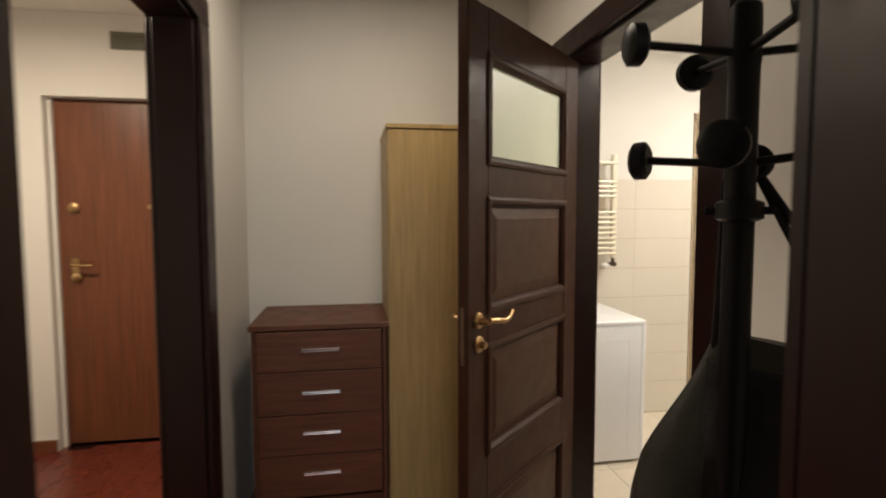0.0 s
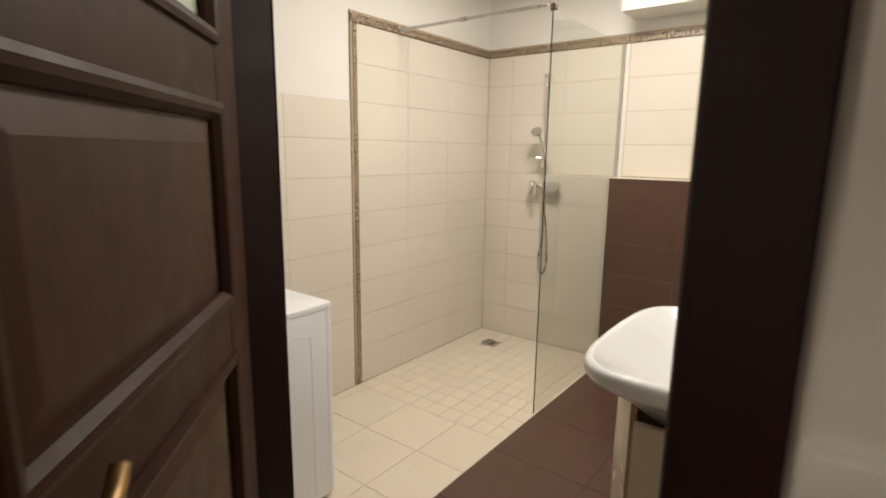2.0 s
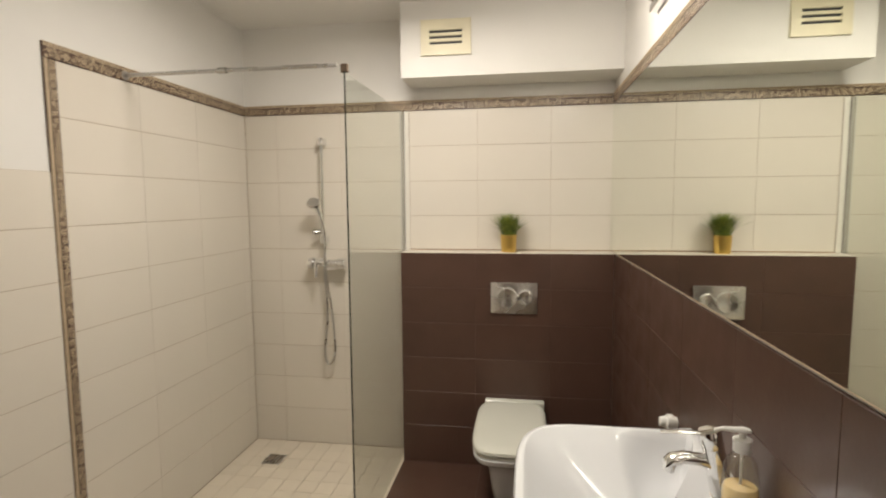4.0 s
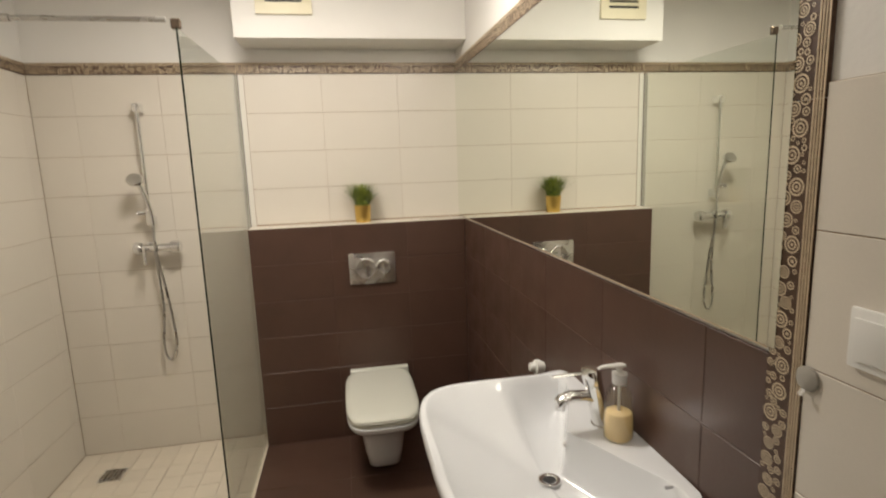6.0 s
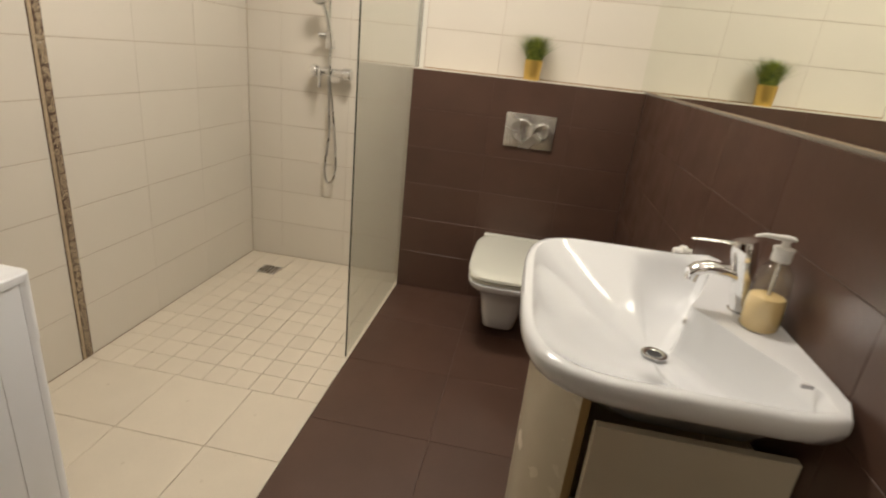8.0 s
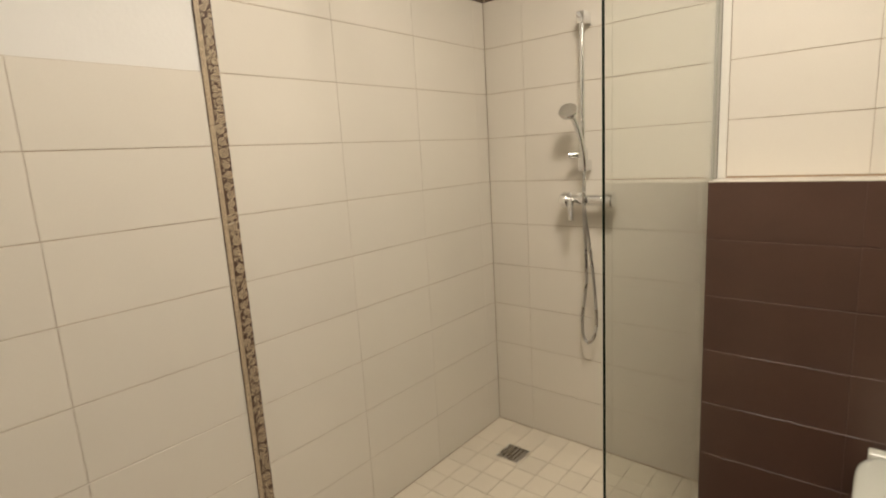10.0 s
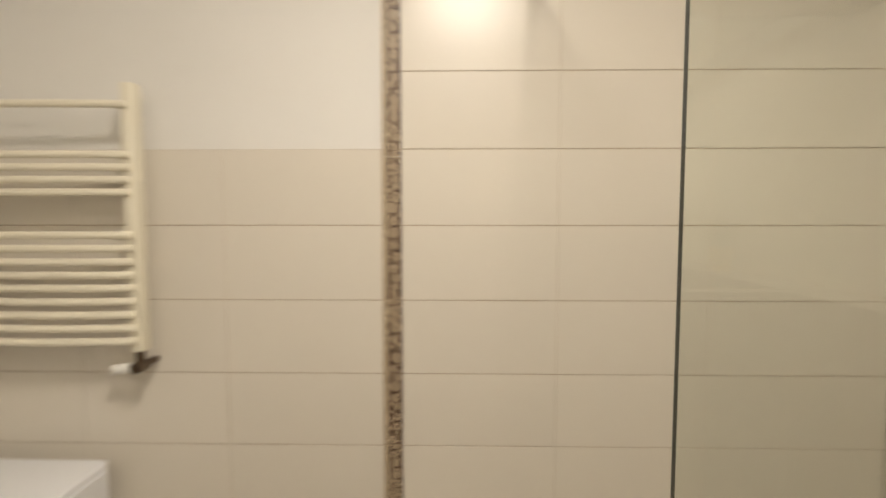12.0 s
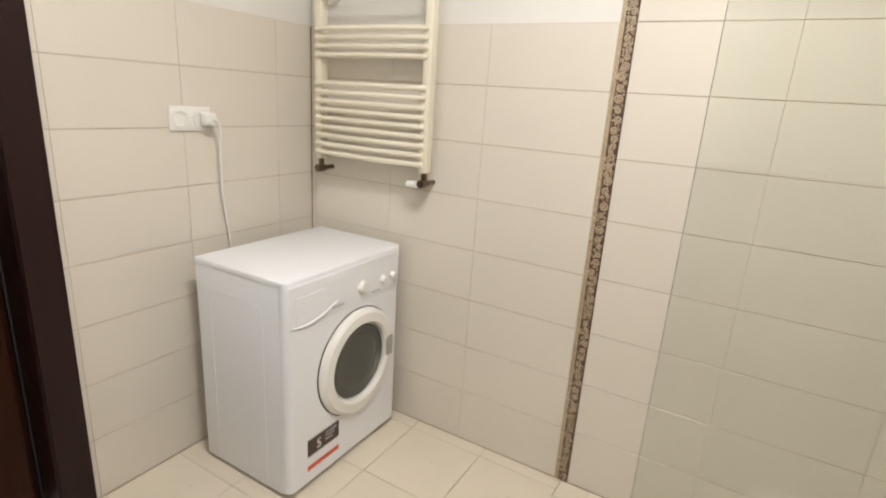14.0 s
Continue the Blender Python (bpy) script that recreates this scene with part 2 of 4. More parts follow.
        bmesh.ops.bevel(own, geom=list(set(caps)), offset=bevel, segments=2, affect="EDGES")
    return merge(bm, own)


def ball(c, r, bm=None, seg=14, sx=1, sy=1, sz=1):
    own = bmesh.new()
    bmesh.ops.create_uvsphere(own, u_segments=seg, v_segments=max(6, seg // 2), radius=r,
                              matrix=Matrix.Translation(c) @ Matrix.Diagonal((sx, sy, sz, 1)))
    return merge(bm, own)


def lathe(profile, centre, seg=24, axis=None, bm=None):
    """profile: (radius, height) pairs; turned round the z axis, or round axis."""
    own = bmesh.new()
    rings = []
    for r, h in profile:
        if r < 1e-6:
            rings.append([own.verts.new((0, 0, h))])
        else:
            rings.append([own.verts.new((r * math.cos(2 * math.pi * i / seg), r * math.sin(2 * math.pi * i / seg), h)) for i in range(seg)])
    for a, b in zip(rings, rings[1:]):
        for i in range(seg):
            j = (i + 1) % seg
            if len(a) == 1 and len(b) > 1:
                own.faces.new((a[0], b[i], b[j]))
            elif len(b) == 1 and len(a) > 1:
                own.faces.new((a[i], a[j], b[0]))
            elif len(a) > 1:
                own.faces.new((a[i], a[j], b[j], b[i]))
    m = Matrix.Translation(centre)
    if axis is not None:
        m = m @ Vector(axis).to_track_quat("Z", "Y").to_matrix().to_4x4()
    bmesh.ops.transform(own, matrix=m, verts=own.verts)
    return merge(bm, own)


def tube(points, r, seg=10, bm=None, steps=6):
    """A smooth tube through the points."""
    pts = [Vector(p) for p in points]
    path = []
    for i in range(len(pts) - 1):
        a, b, c, d = pts[max(i - 1, 0)], pts[i], pts[i + 1], pts[min(i + 2, len(pts) - 1)]
        for k in range(steps):
            t = k / steps
            path.append(0.5 * ((2 * b) + (c - a) * t + (2 * a - 5 * b + 4 * c - d) * t * t + (3 * b - a - 3 * c + d) * t ** 3))
    path.append(pts[-1])
    own = bmesh.new()
    rings, up = [], Vector((0.3, 0.5, 0.8)).normalized()
    for i, p in enumerate(path):
        tan = (path[min(i + 1, len(path) - 1)] - path[max(i - 1, 0)]).normalized()
        side = tan.cross(up).normalized()
        up = side.cross(tan).normalized()
        rings.append([own.verts.new(p + r * (math.cos(2 * math.pi * k / seg) * side + math.sin(2 * math.pi * k / seg) * up)) for k in range(seg)])
    for a, b in zip(rings, rings[1:]):
        for i in range(seg):
            j = (i + 1) % seg
            own.faces.new((a[i], a[j], b[j], b[i]))
    own.faces.new(rings[0]), own.faces.new(rings[-1][::-1])
    return merge(bm, own)


def frame_ring(u0, u1, v0, v1, w, to, depth0, depth1, bm=None):
    """A rectangular frame of width w; to(u, v, d) gives the place."""
    own = bmesh.new()
    loops = []
    for d, i in ((depth0, 0), (depth1, 0), (depth1, w), (depth0, w)):
        loops.append([own.verts.new(to(u, v, d)) for u, v in ((u0 + i, v0 + i), (u1 - i, v0 + i), (u1 - i, v1 - i), (u0 + i, v1 - i))])
    for a, b in zip(loops, loops[1:] + loops[:1]):
        for i in range(4):
            j = (i + 1) % 4
            own.faces.new((a[i], a[j], b[j], b[i]))
    return merge(bm, own)


# ---- structure ----
S = "structure"
CEILING = 2.53


def slab(name, x0, x1, y0, y1, z0, z1, mat, label="", parent=None):
    bm = box(x0, x1, y0, y1, z0, z1)
    if parent is None:
        return solo(name, bm, mat, (x0, y0, z0), label, kind=S, smooth=0)
    return part(name, bm, mat, parent, label, smooth=0)


# bathroom
slab("floor_bathroom", -2.78, 0.12, -2.27, 0.12, -0.12, -0.006, GROUT_F, "beige and brown tiled bathroom floor with thin joints")
slab("floor_hall", -6.4, -2.78, -6.2, 0.4, -0.12, -0.008, WENGE_D, "dark subfloor under red-brown floorboards")
floor_bath, floor_hall = bpy.data.objects["floor_bathroom"], bpy.data.objects["floor_hall"]
wall_north = slab("wall_north", -2.6, 0.12, 0.006, 0.12, -0.006, CEILING, PAINT, "white painted bathroom wall, tiled below and in the shower")
wall_east = slab("wall_east", 0.006, 0.12, -2.27, 0.006, -0.006, CEILING, PAINT, "white painted wall behind the toilet and shower, tiled below")
wall_south = slab("wall_south", -2.6, 0.006, -2.27, -2.156, -0.006, CEILING, PAINT, "white painted wall above the mirror and basin")
OPEN0, OPEN1, OPENZ = -2.075, -1.075, 2.085
bm = box(-2.745, -2.606, OPEN1, 0.12, -0.006, CEILING)
box(-2.745, -2.606, -3.04, OPEN0, -0.006, CEILING, bm=bm)
box(-2.745, -2.606, OPEN0, OPEN1, OPENZ, CEILING, bm=bm)
wall_door = solo("wall_west", bm, PAINT, (-2.78, -3.04, 0), "white painted wall between hall and bathroom with a door opening", kind=S, smooth=0)
slab("ceiling_bathroom", -2.6, 0.12, -2.27, 0.12, CEILING, CEILING + 0.1, CEIL, "white painted bathroom ceiling")
slab("ceiling_hall", -6.4, -2.6, -6.2, 0.4, CEILING + 0.002, CEILING + 0.1, CEIL, "white painted hall ceiling")
# hall
slab("wall_hall_end", -4.2, -2.745, -0.60, -0.5, -0.008, CEILING, PAINT, "off-white painted hall wall behind the chest")
HX = -4.17
HW = 0.12
bm = box(HX - HW, HX, -1.395, -0.5, -0.008, CEILING)
box(HX - HW, HX, -3.04, -2.42, -0.008, CEILING, bm=bm)
box(HX - HW, HX, -2.42, -1.395, 2.05, CEILING, bm=bm)
wall_hall = solo("wall_hall_west", bm, PAINT, (HX - HW, -3.04, 0), "off-white painted wall with an opening to the entrance", kind=S, smooth=0)
bm = box(HX, -4.10, -3.04, -2.92, -0.008, CEILING)
box(-3.255, -2.745, -3.04, -2.92, -0.008, CEILING, bm=bm)
box(-4.10, -3.255, -3.04, -2.92, 2.06, CEILING, bm=bm)
wall_room = solo("wall_hall_south", bm, PAINT, (HX, -3.04, 0), "off-white painted wall with the room's doorway", kind=S, smooth=0)
# room behind and the entrance
bm = box(-6.3, -4.29, -3.04, -2.92, -0.008, CEILING)
solo("wall_entrance_south", bm, PAINT, (-6.3, -3.04, 0), "white painted entrance wall", kind=S, smooth=0)
slab("wall_entrance_west", -6.42, -6.3, -6.2, 0.4, -0.008, CEILING, PAINT, "white painted outer wall")
bm = box(-6.3, -5.38, 0.05, 0.25, -0.008, CEILING)
box(-4.46, -4.29, 0.05, 0.25, -0.008, CEILING, bm=bm)
box(-5.38, -4.46, 0.05, 0.25, 2.06, CEILING, bm=bm)
wall_entry = solo("wall_entrance_north", bm, PAINT, (-6.3, 0.05, 0), "white painted wall round the entrance door", kind=S, smooth=0)
slab("wall_entrance_back", -6.3, -4.29, 0.3, 0.4, -0.008, CEILING, PAINT, "plain wall closing the stairwell side")
slab("wall_hall_stub", -4.29, -4.17, -0.5, 0.25, -0.008, CEILING, PAINT, "white painted side wall of the entrance")
slab("wall_room_east", -1.9, -1.8, -6.2, -3.04, -0.008, CEILING, PAINT, "off-white painted room wall")
slab("wall_room_north_east", -2.745, -1.9, -3.04, -2.94, -0.008, CEILING, PAINT, "off-white painted room wall")
slab("floor_room", -2.745, -1.8, -6.2, -2.92, -0.12, -0.008, WENGE_D, "dark subfloor of the room")
slab("ceiling_room", -2.6, -1.8, -6.2, -2.92, CEILING, CEILING + 0.1, CEIL, "white painted room ceiling")
bm = box(-6.3, -4.29, -6.2, -6.1, -0.008, CEILING)
box(-2.85, -1.8, -6.2, -6.1, -0.008, CEILING, bm=bm)
box(-4.35, -2.85, -6.2, -6.1, -0.008, 0.85, bm=bm)
box(-4.35, -2.85, -6.2, -6.1, 2.2, CEILING, bm=bm)
solo("wall_room_south", bm, PAINT, (-6.3, -6.2, 0), "off-white painted room wall with a window opening", kind=S, smooth=0)

# cistern boxing and soffit
cistern = slab("cistern_boxing", -0.1383, 0.006, -2.15, -0.989, -0.006, 1.215, GROUT_D, "dark brown tiled half-height boxing behind the toilet")
soffit = slab("soffit", -0.25, 0.006, -2.156, -1.03, 2.147, CEILING, PAINT, "white painted boxed-in duct under the ceiling")

slab("ledge", -0.1395, 0.0015, -2.149, -0.9895, 1.2153, 1.2193, TILE, "beige ledge on the boxing", cistern)

# grout beds
slab("grout", -2.606, -1.345, 0.002, 0.006, -0.006, 1.62, GROUT, "beige grout bed", wall_north)
slab("grout", -1.2955, 0.0, 0.002, 0.006, -0.006, 2.02, GROUT, "beige grout bed", wall_north)
slab("grout", 0.002, 0.006, -0.989, 0.002, -0.006, 2.02, GROUT, "beige grout bed", wall_east)
slab("grout", 0.002, 0.006, -2.156, -0.989, 1.215, 2.02, GROUT, "beige grout bed", wall_east)
slab("grout", -2.606, -2.602, OPEN1 + 0.02, 0.002, -0.006, 1.62, GROUT, "beige grout bed", wall_door)
slab("grout", -2.60, -2.362, -2.156, -2.152, -0.006, 1.62, GROUT, "beige grout bed", wall_south)
slab("grout", -2.32, -0.132, -2.156, -2.152, -0.006, 1.215, GROUT_D, "dark brown grout bed", wall_south)

slab("grout", -2.212, -0.132, -2.156, -0.989, -0.0062, -0.0035, GROUT_D, "dark brown grout bed", floor_bath)

# ---- door casings ----
casing = thing("door_frame_bathroom", (-2.70, -2.02, 0), "dark wenge door frame with wide flat casings", "door frame")
for name, b in (("lining", (-2.742, -2.597, -1.119, -1.075, 0, 2.075)), ("lining", (-2.742, -2.600, -2.075, -2.022, 0, 2.075)),
                ("head_lining", (-2.742, -2.597, -2.021, -1.120, 2.035, 2.075))):
    part(name, box(*b, bevel=0.003), WENGE_D, casing)
part("casing", box(-2.766, -2.743, -2.132, -2.024, 0, 2.048, bevel=0.004), WENGE_D, casing)
part("casing", box(-2.766, -2.743, -1.115, -0.99, 0, 2.048, bevel=0.004), WENGE_D, casing)
part("head_casing", box(-2.766, -2.743, -2.132, -0.99, 2.049, 2.15, bevel=0.004), WENGE_D, casing)
part("casing", box(-2.596, -2.588, -1.116, -1.018, 0, 2.048, bevel=0.003), WENGE_D, casing)
part("head_casing", box(-2.596, -2.588, -2.09, -1.018, 2.049, 2.11, bevel=0.003), WENGE_D, casing)
part("strike_plate", box(-2.712, -2.690, -2.0225, -2.0195, 0.93, 1.16, bevel=0.001), BRASS, casing, "scratched brass strike plate")
part("door_seal", box(-2.722, -2.714, -1.124, -1.119, 0, 2.03), RUBBER, casing, "brown rubber door seal")

casing2 = thing("door_frame_entrance_hall", (HX, -1.9, 0), "dark wenge casing round the opening to the entrance", "door frame")
part("lining", box(HX - HW - 0.005, HX + 0.003, -1.42, -1.394, 0, 2.03, bevel=0.003), WENGE_D, casing2)
part("lining", box(HX - HW - 0.005, HX + 0.003, -2.42, -2.398, 0, 2.05, bevel=0.003), WENGE_D, casing2)
part("head_lining", box(HX - HW - 0.005, HX + 0.003, -2.397, -1.421, 2.026, 2.05, bevel=0.003), WENGE_D, casing2)
for x0, x1 in ((HX + 0.004, HX + 0.026), (HX - HW - 0.028, HX - HW - 0.006)):
    part("casing", box(x0, x1, -1.412, -1.305, 0, 2.03, bevel=0.004), WENGE_D, casing2)
    part("casing", box(x0, x1, -2.51, -2.405, 0, 2.03, bevel=0.004), WENGE_D, casing2)
    part("head_casing", box(x0, x1, -2.51, -1.305, 2.031, 2.12, bevel=0.004), WENGE_D, casing2)

casing3 = thing("door_frame_room", (-3.7, -2.98, 0), "dark wenge casing round the room's doorway", "door frame")
part("lining", box(-3.306, -3.255, -3.05, -2.915, 0, 2.06, bevel=0.003), WENGE_D, casing3)
part("lining", box(-4.10, -4.078, -3.05, -2.915, 0, 2.06, bevel=0.003), WENGE_D, casing3)
part("head_lining", box(-4.077, -3.307, -3.05, -2.915, 2.036, 2.06, bevel=0.003), WENGE_D, casing3)
part("casing", box(-3.302, -3.20, -2.914, -2.892, 0, 2.04, bevel=0.004), WENGE_D, casing3)
part("head_casing", box(-4.085, -3.20, -2.914, -2.892, 2.041, 2.13, bevel=0.004), WENGE_D, casing3)

# ---- open door leaf ----
HINGE, LEAF_ANGLE = Vector((-2.722, -1.160, 0)), radians(-135.8)


def leaf_place(u, v, z):
    """u along the leaf from the hinge, v out of its bathroom face, z up."""
    c, s = math.cos(LEAF_ANGLE), math.sin(LEAF_ANGLE)
    return Vector((HINGE.x + c * u - s * v, HINGE.y + s * u + c * v, z))


def leaf_matrix():
    return Matrix.Translation(HINGE) @ Matrix.Rotation(LEAF_ANGLE, 4, "Z")


LM = leaf_matrix()
door = thing("door_bathroom", leaf_place(0.42, -0.02, 0.0), "open dark wenge door with raised panels and a frosted pane", "door")
LT = 0.040
GL, PANELS = (1.553, 1.882), ((1.078, 1.432), (0.605, 0.960), (0.13, 0.435))
U0, U1 = 0.110, 0.715


def leaf_box(u0, u1, v0, v1, z0, z1, bevel=0.0, bm=None):
    return box(u0, u1, v0, v1, z0, z1, bevel=bevel, bm=bm, m=LM)


part("stile", leaf_box(-0.02, U0, -LT, 0, 0.008, 2.03, 0.004), WENGE, door)
part("stile", leaf_box(U1, 0.834, -LT, 0, 0.008, 2.03, 0.004), WENGE, door)
for z0, z1 in ((0.008, 0.13), (0.435, 0.605), (0.960, 1.078), (1.432, 1.553), (1.882, 2.03)):
    part("rail", leaf_box(U0 + 0.0005, U1 - 0.0005, -LT + 0.0005, -0.0005, z0, z1), WENGE, door)


def raised_panel(z0, z1):
    own = bmesh.new()
    for side in (1, -1):
        base = -0.012 if side > 0 else -LT + 0.012
        rings = []
        for inset, v in ((0.0, base - side * 0.002), (0.022, base), (0.024, base), (0.062, base + side * 0.008), (0.066, base + side * 0.008)):
            rings.append([own.verts.new(leaf_place(u, v, z)) for u, z in ((U0 + inset, z0 + inset), (U1 - inset, z0 + inset), (U1 - inset, z1 - inset), (U0 + inset, z1 - inset))])
        for a, b in zip(rings, rings[1:]):
            for i in range(4):
                own.faces.new((a[i], a[(i + 1) % 4], b[(i + 1) % 4], b[i]))
        own.faces.new(rings[-1])
    return own


def moulding(z0, z1):
    own = bmesh.new()
    for side in (1, -1):
        face = 0.0 if side > 0 else -LT
        rings = []
        for inset, out in ((-0.012, -0.001), (-0.010, 0.007), (0.0, 0.010), (0.010, 0.008), (0.020, -0.004), (0.022, -0.013)):
            v = face + side * out
            rings.append([own.verts.new(leaf_place(u, v, z)) for u, z in ((U0 + inset, z0 + inset), (U1 - inset, z0 + inset), (U1 - inset, z1 - inset), (U0 + inset, z1 - inset))])
        for a, b in zip(rings, rings[1:]):
            for i in range(4):
                own.faces.new((a[i], a[(i + 1) % 4], b[(i + 1) % 4], b[i]))
    return own


for z0, z1 in PANELS:
    part("panel", raised_panel(z0, z1), WENGE_MID, door, "lighter brown raised panel", smooth=0)
    part("moulding", moulding(z0, z1), WENGE, door, smooth=0)
part("moulding", moulding(*GL), WENGE, door, smooth=0)
part("pane", leaf_box(U0 + 0.015, U1 - 0.015, -0.024, -0.018, GL[0] + 0.015, GL[1] - 0.015), FOIL, door, "greenish frosted glass pane")
part("lock_face", leaf_box(0.8342, 0.8355, -0.028, -0.014, 0.92, 1.10), DARKMETAL, door, "tarnished lock face on the door edge")
for side in (1, -1):
    f = 0.0 if side > 0 else -LT
    handle = part("handle", lathe([(0, 0), (0.026, 0), (0.026, 0.006), (0.022, 0.010), (0.012, 0.011), (0.010, 0.042), (0, 0.043)],
                                  leaf_place(0.778, f, 1.054), 24, LM.to_3x3() @ Vector((0, side, 0))), BRASS, door, "satin brass lever handle on a round rose")
    part("lever", tube([leaf_place(0.784, f + side * 0.046, 1.060), leaf_place(0.745, f + side * 0.054, 1.056), leaf_place(0.705, f + side * 0.056, 1.050),
                        leaf_place(0.672, f + side * 0.054, 1.058), leaf_place(0.650, f + side * 0.050, 1.074)], 0.0095, 12), BRASS, handle)
    part("thumb_turn", lathe([(0, 0), (0.026, 0), (0.026, 0.006), (0.021, 0.010), (0.011, 0.011), (0.012, 0.028), (0, 0.030)],
                             leaf_place(0.775, f, 0.978), 24, LM.to_3x3() @ Vector((0, side, 0))), BRASS, door, "brass thumb turn")
for z in (0.25, 1.05, 1.80):
    part("hinge", rod(leaf_place(-0.026, -LT - 0.004, z), leaf_place(-0.026, -LT - 0.004, z + 0.09), 0.007, seg=10), BRASS, door, "brass hinge barrel")

# ---- entrance door and meter box ----
entry = thing("entrance_door", (-4.96, 0.13, 0), "closed reddish mahogany entrance door with brass fittings", "door", move=(0.04, 0, 0))
part("leaf", box(-5.40, -4.52, 0.12, 0.17, 0.01, 2.054, bevel=0.004), MAHOG, entry)
part("frame", box(-5.419, -5.401, 0.10, 0.2, 0.0, 2.06, bevel=0.002), PAINT, entry, "white painted door frame")
part("lock", lathe([(0, 0), (0.03, 0), (0.028, 0.02), (0.012, 0.025), (0, 0.03)], (-5.31, 0.12, 1.43), 18, (0, -1, 0)), BRASS, entry, "brass upper lock")
part("lock", lathe([(0, 0), (0.03, 0), (0.028, 0.02), (0.012, 0.025), (0, 0.03)], (-5.31, 0.12, 1.02), 18, (0, -1, 0)), BRASS, entry, "brass lower lock")
part("peephole", lathe([(0, 0), (0.014, 0), (0.012, 0.008), (0, 0.009)], (-4.90, 0.12, 1.435), 14, (0, -1, 0)), BRASS, entry)
h = part("handle", box(-5.335, -5.295, 0.108, 0.12, 1.04, 1.13, bevel=0.003), BRASS, entry)
part("lever", tube([(-5.315, 0.10, 1.095), (-5.315, 0.07, 1.095), (-5.27, 0.062, 1.093), (-5.20, 0.062, 1.09)], 0.009, 10), BRASS, h)
vent_e = thing("wall_vent_entrance", (-4.92, 0.05, 2.35), "grey-green slatted vent above the entrance door", "vent", move=(0.04, 0, 0))
part("frame", box(-5.05, -4.73, 0.038, 0.05, 2.33, 2.43, bevel=0.003), VENTGREY, vent_e)
for k in range(4):
    part("slat", box(-5.035, -4.745, 0.030, 0.037, 2.342 + k * 0.021, 2.355 + k * 0.021, bevel=0.002), VENTGREY, vent_e)

# ---- chest of drawers ----
chest = thing("chest_of_drawers", (-3.83, -0.86, 0), "walnut-brown chest of four drawers with short metal handles against the wall", "chest of drawers", move=(0.028, 0.022, 0.007))
part("top", box(-4.115, -3.545, -1.115, -0.635, 0.905, 0.927, bevel=0.002), CHEST, chest)
part("side", box(-4.107, -4.089, -1.098, -0.637, 0.03, 0.904, bevel=0.001), CHEST, chest)
part("side", box(-3.571, -3.553, -1.098, -0.637, 0.03, 0.904, bevel=0.001), CHEST, chest)
part("back", box(-4.088, -3.572, -0.645, -0.638, 0.06, 0.904), CHEST, chest)
part("bottom", box(-4.088, -3.572, -1.09, -0.646, 0.155, 0.173), CHEST, chest)
part("plinth", box(-4.088, -3.572, -1.07, -1.052, 0.03, 0.15, bevel=0.001), CHEST, chest)
for k, (z0, z1) in enumerate(((0.735, 0.900), (0.553, 0.731), (0.381, 0.549), (0.200, 0.377))):
    d = part("drawer", box(-4.084, -3.576, -1.12, -1.083, z0, z1, bevel=0.0015), CHEST, chest)
    zc = (0.822, 0.644, 0.473, 0.30)[k]
    hb = box(-3.905, -3.750, -1.128, -1.120, zc - 0.008, zc + 0.008, bevel=0.002)
    for hx in (-3.895, -3.760):
        box(hx - 0.006, hx + 0.006, -1.121, -1.0995, zc - 0.005, zc + 0.005, bm=hb)
    part("handle", hb, CHROME, d, "short brushed metal bar handle")
for fx in (-4.095, -3.565):
    for fy in (-1.08, -0.66):
        part("foot", rod((fx, fy, -0.007), (fx, fy, 0.032), 0.014, seg=12), BLACK, chest)

# ---- tall cabinet ----
cab = thing("tall_cabinet", (-3.25, -0.87, 0), "tall narrow light-oak laminate cabinet with a plain door beside the chest", "cabinet", move=(0.028, 0.022, 0))
part("body", box(-3.545, -3.02, -1.085, -0.635, 0.0, 1.745, bevel=0.001), BEECH, cab)
part("door", box(-3.541, -3.024, -1.105, -1.087, 0.07, 1.742, bevel=0.001), BEECH, cab)
part("top", box(-3.549, -3.016, -1.11, -0.633, 1.7455, 1.763, bevel=0.001), BEECH, cab)

# ---- coat stand with bag ----
PX, PY = -3.089, -2.577
stand = thing("coat_stand", (PX, PY, 0), "black metal coat stand with round-ended hooks in two tiers", "coat stand")
part("pole", lathe([(0, 0.03), (0.0215, 0.03), (0.0215, 1.44), (0.0225, 1.445), (0.0225, 1.475), (0.0215, 1.48), (0.0215, 1.60), (0.0225, 1.61), (0.0225, 1.665), (0.0215, 1.69), (0.012, 1.70), (0, 1.702)], (PX, PY, 0), 20), BLACK, stand)
part("base", lathe([(0, 0), (0.18, 0), (0.18, 0.012), (0.16, 0.024), (0.04, 0.032), (0, 0.033)], (PX, PY, 0), 36), BLACK, stand)
part("collar", lathe([(0.024, 0), (0.033, 0.004), (0.033, 0.028), (0.024, 0.032)], (PX, PY, 1.375), 20), BLACK, stand)
part("collar_tab", box(PX - 0.048, PX + 0.048, PY - 0.008, PY + 0.008, 1.385, 1.397, bevel=0.003, m=Matrix.Translation((PX, PY, 0)) @ Matrix.Rotation(radians(-39), 4, "Z") @ Matrix.Translation((-PX, -PY, 0))), BLACK, stand)
for tier, z, turn, reach in (("upper", 1.624, 28, 0.16), ("lower", 1.462, -8, 0.147)):
    for k in range(4):
        a = radians(141 + turn + 90 * k)
        d = Vector((math.cos(a), math.sin(a), 0))
        c = Vector((PX, PY, z))
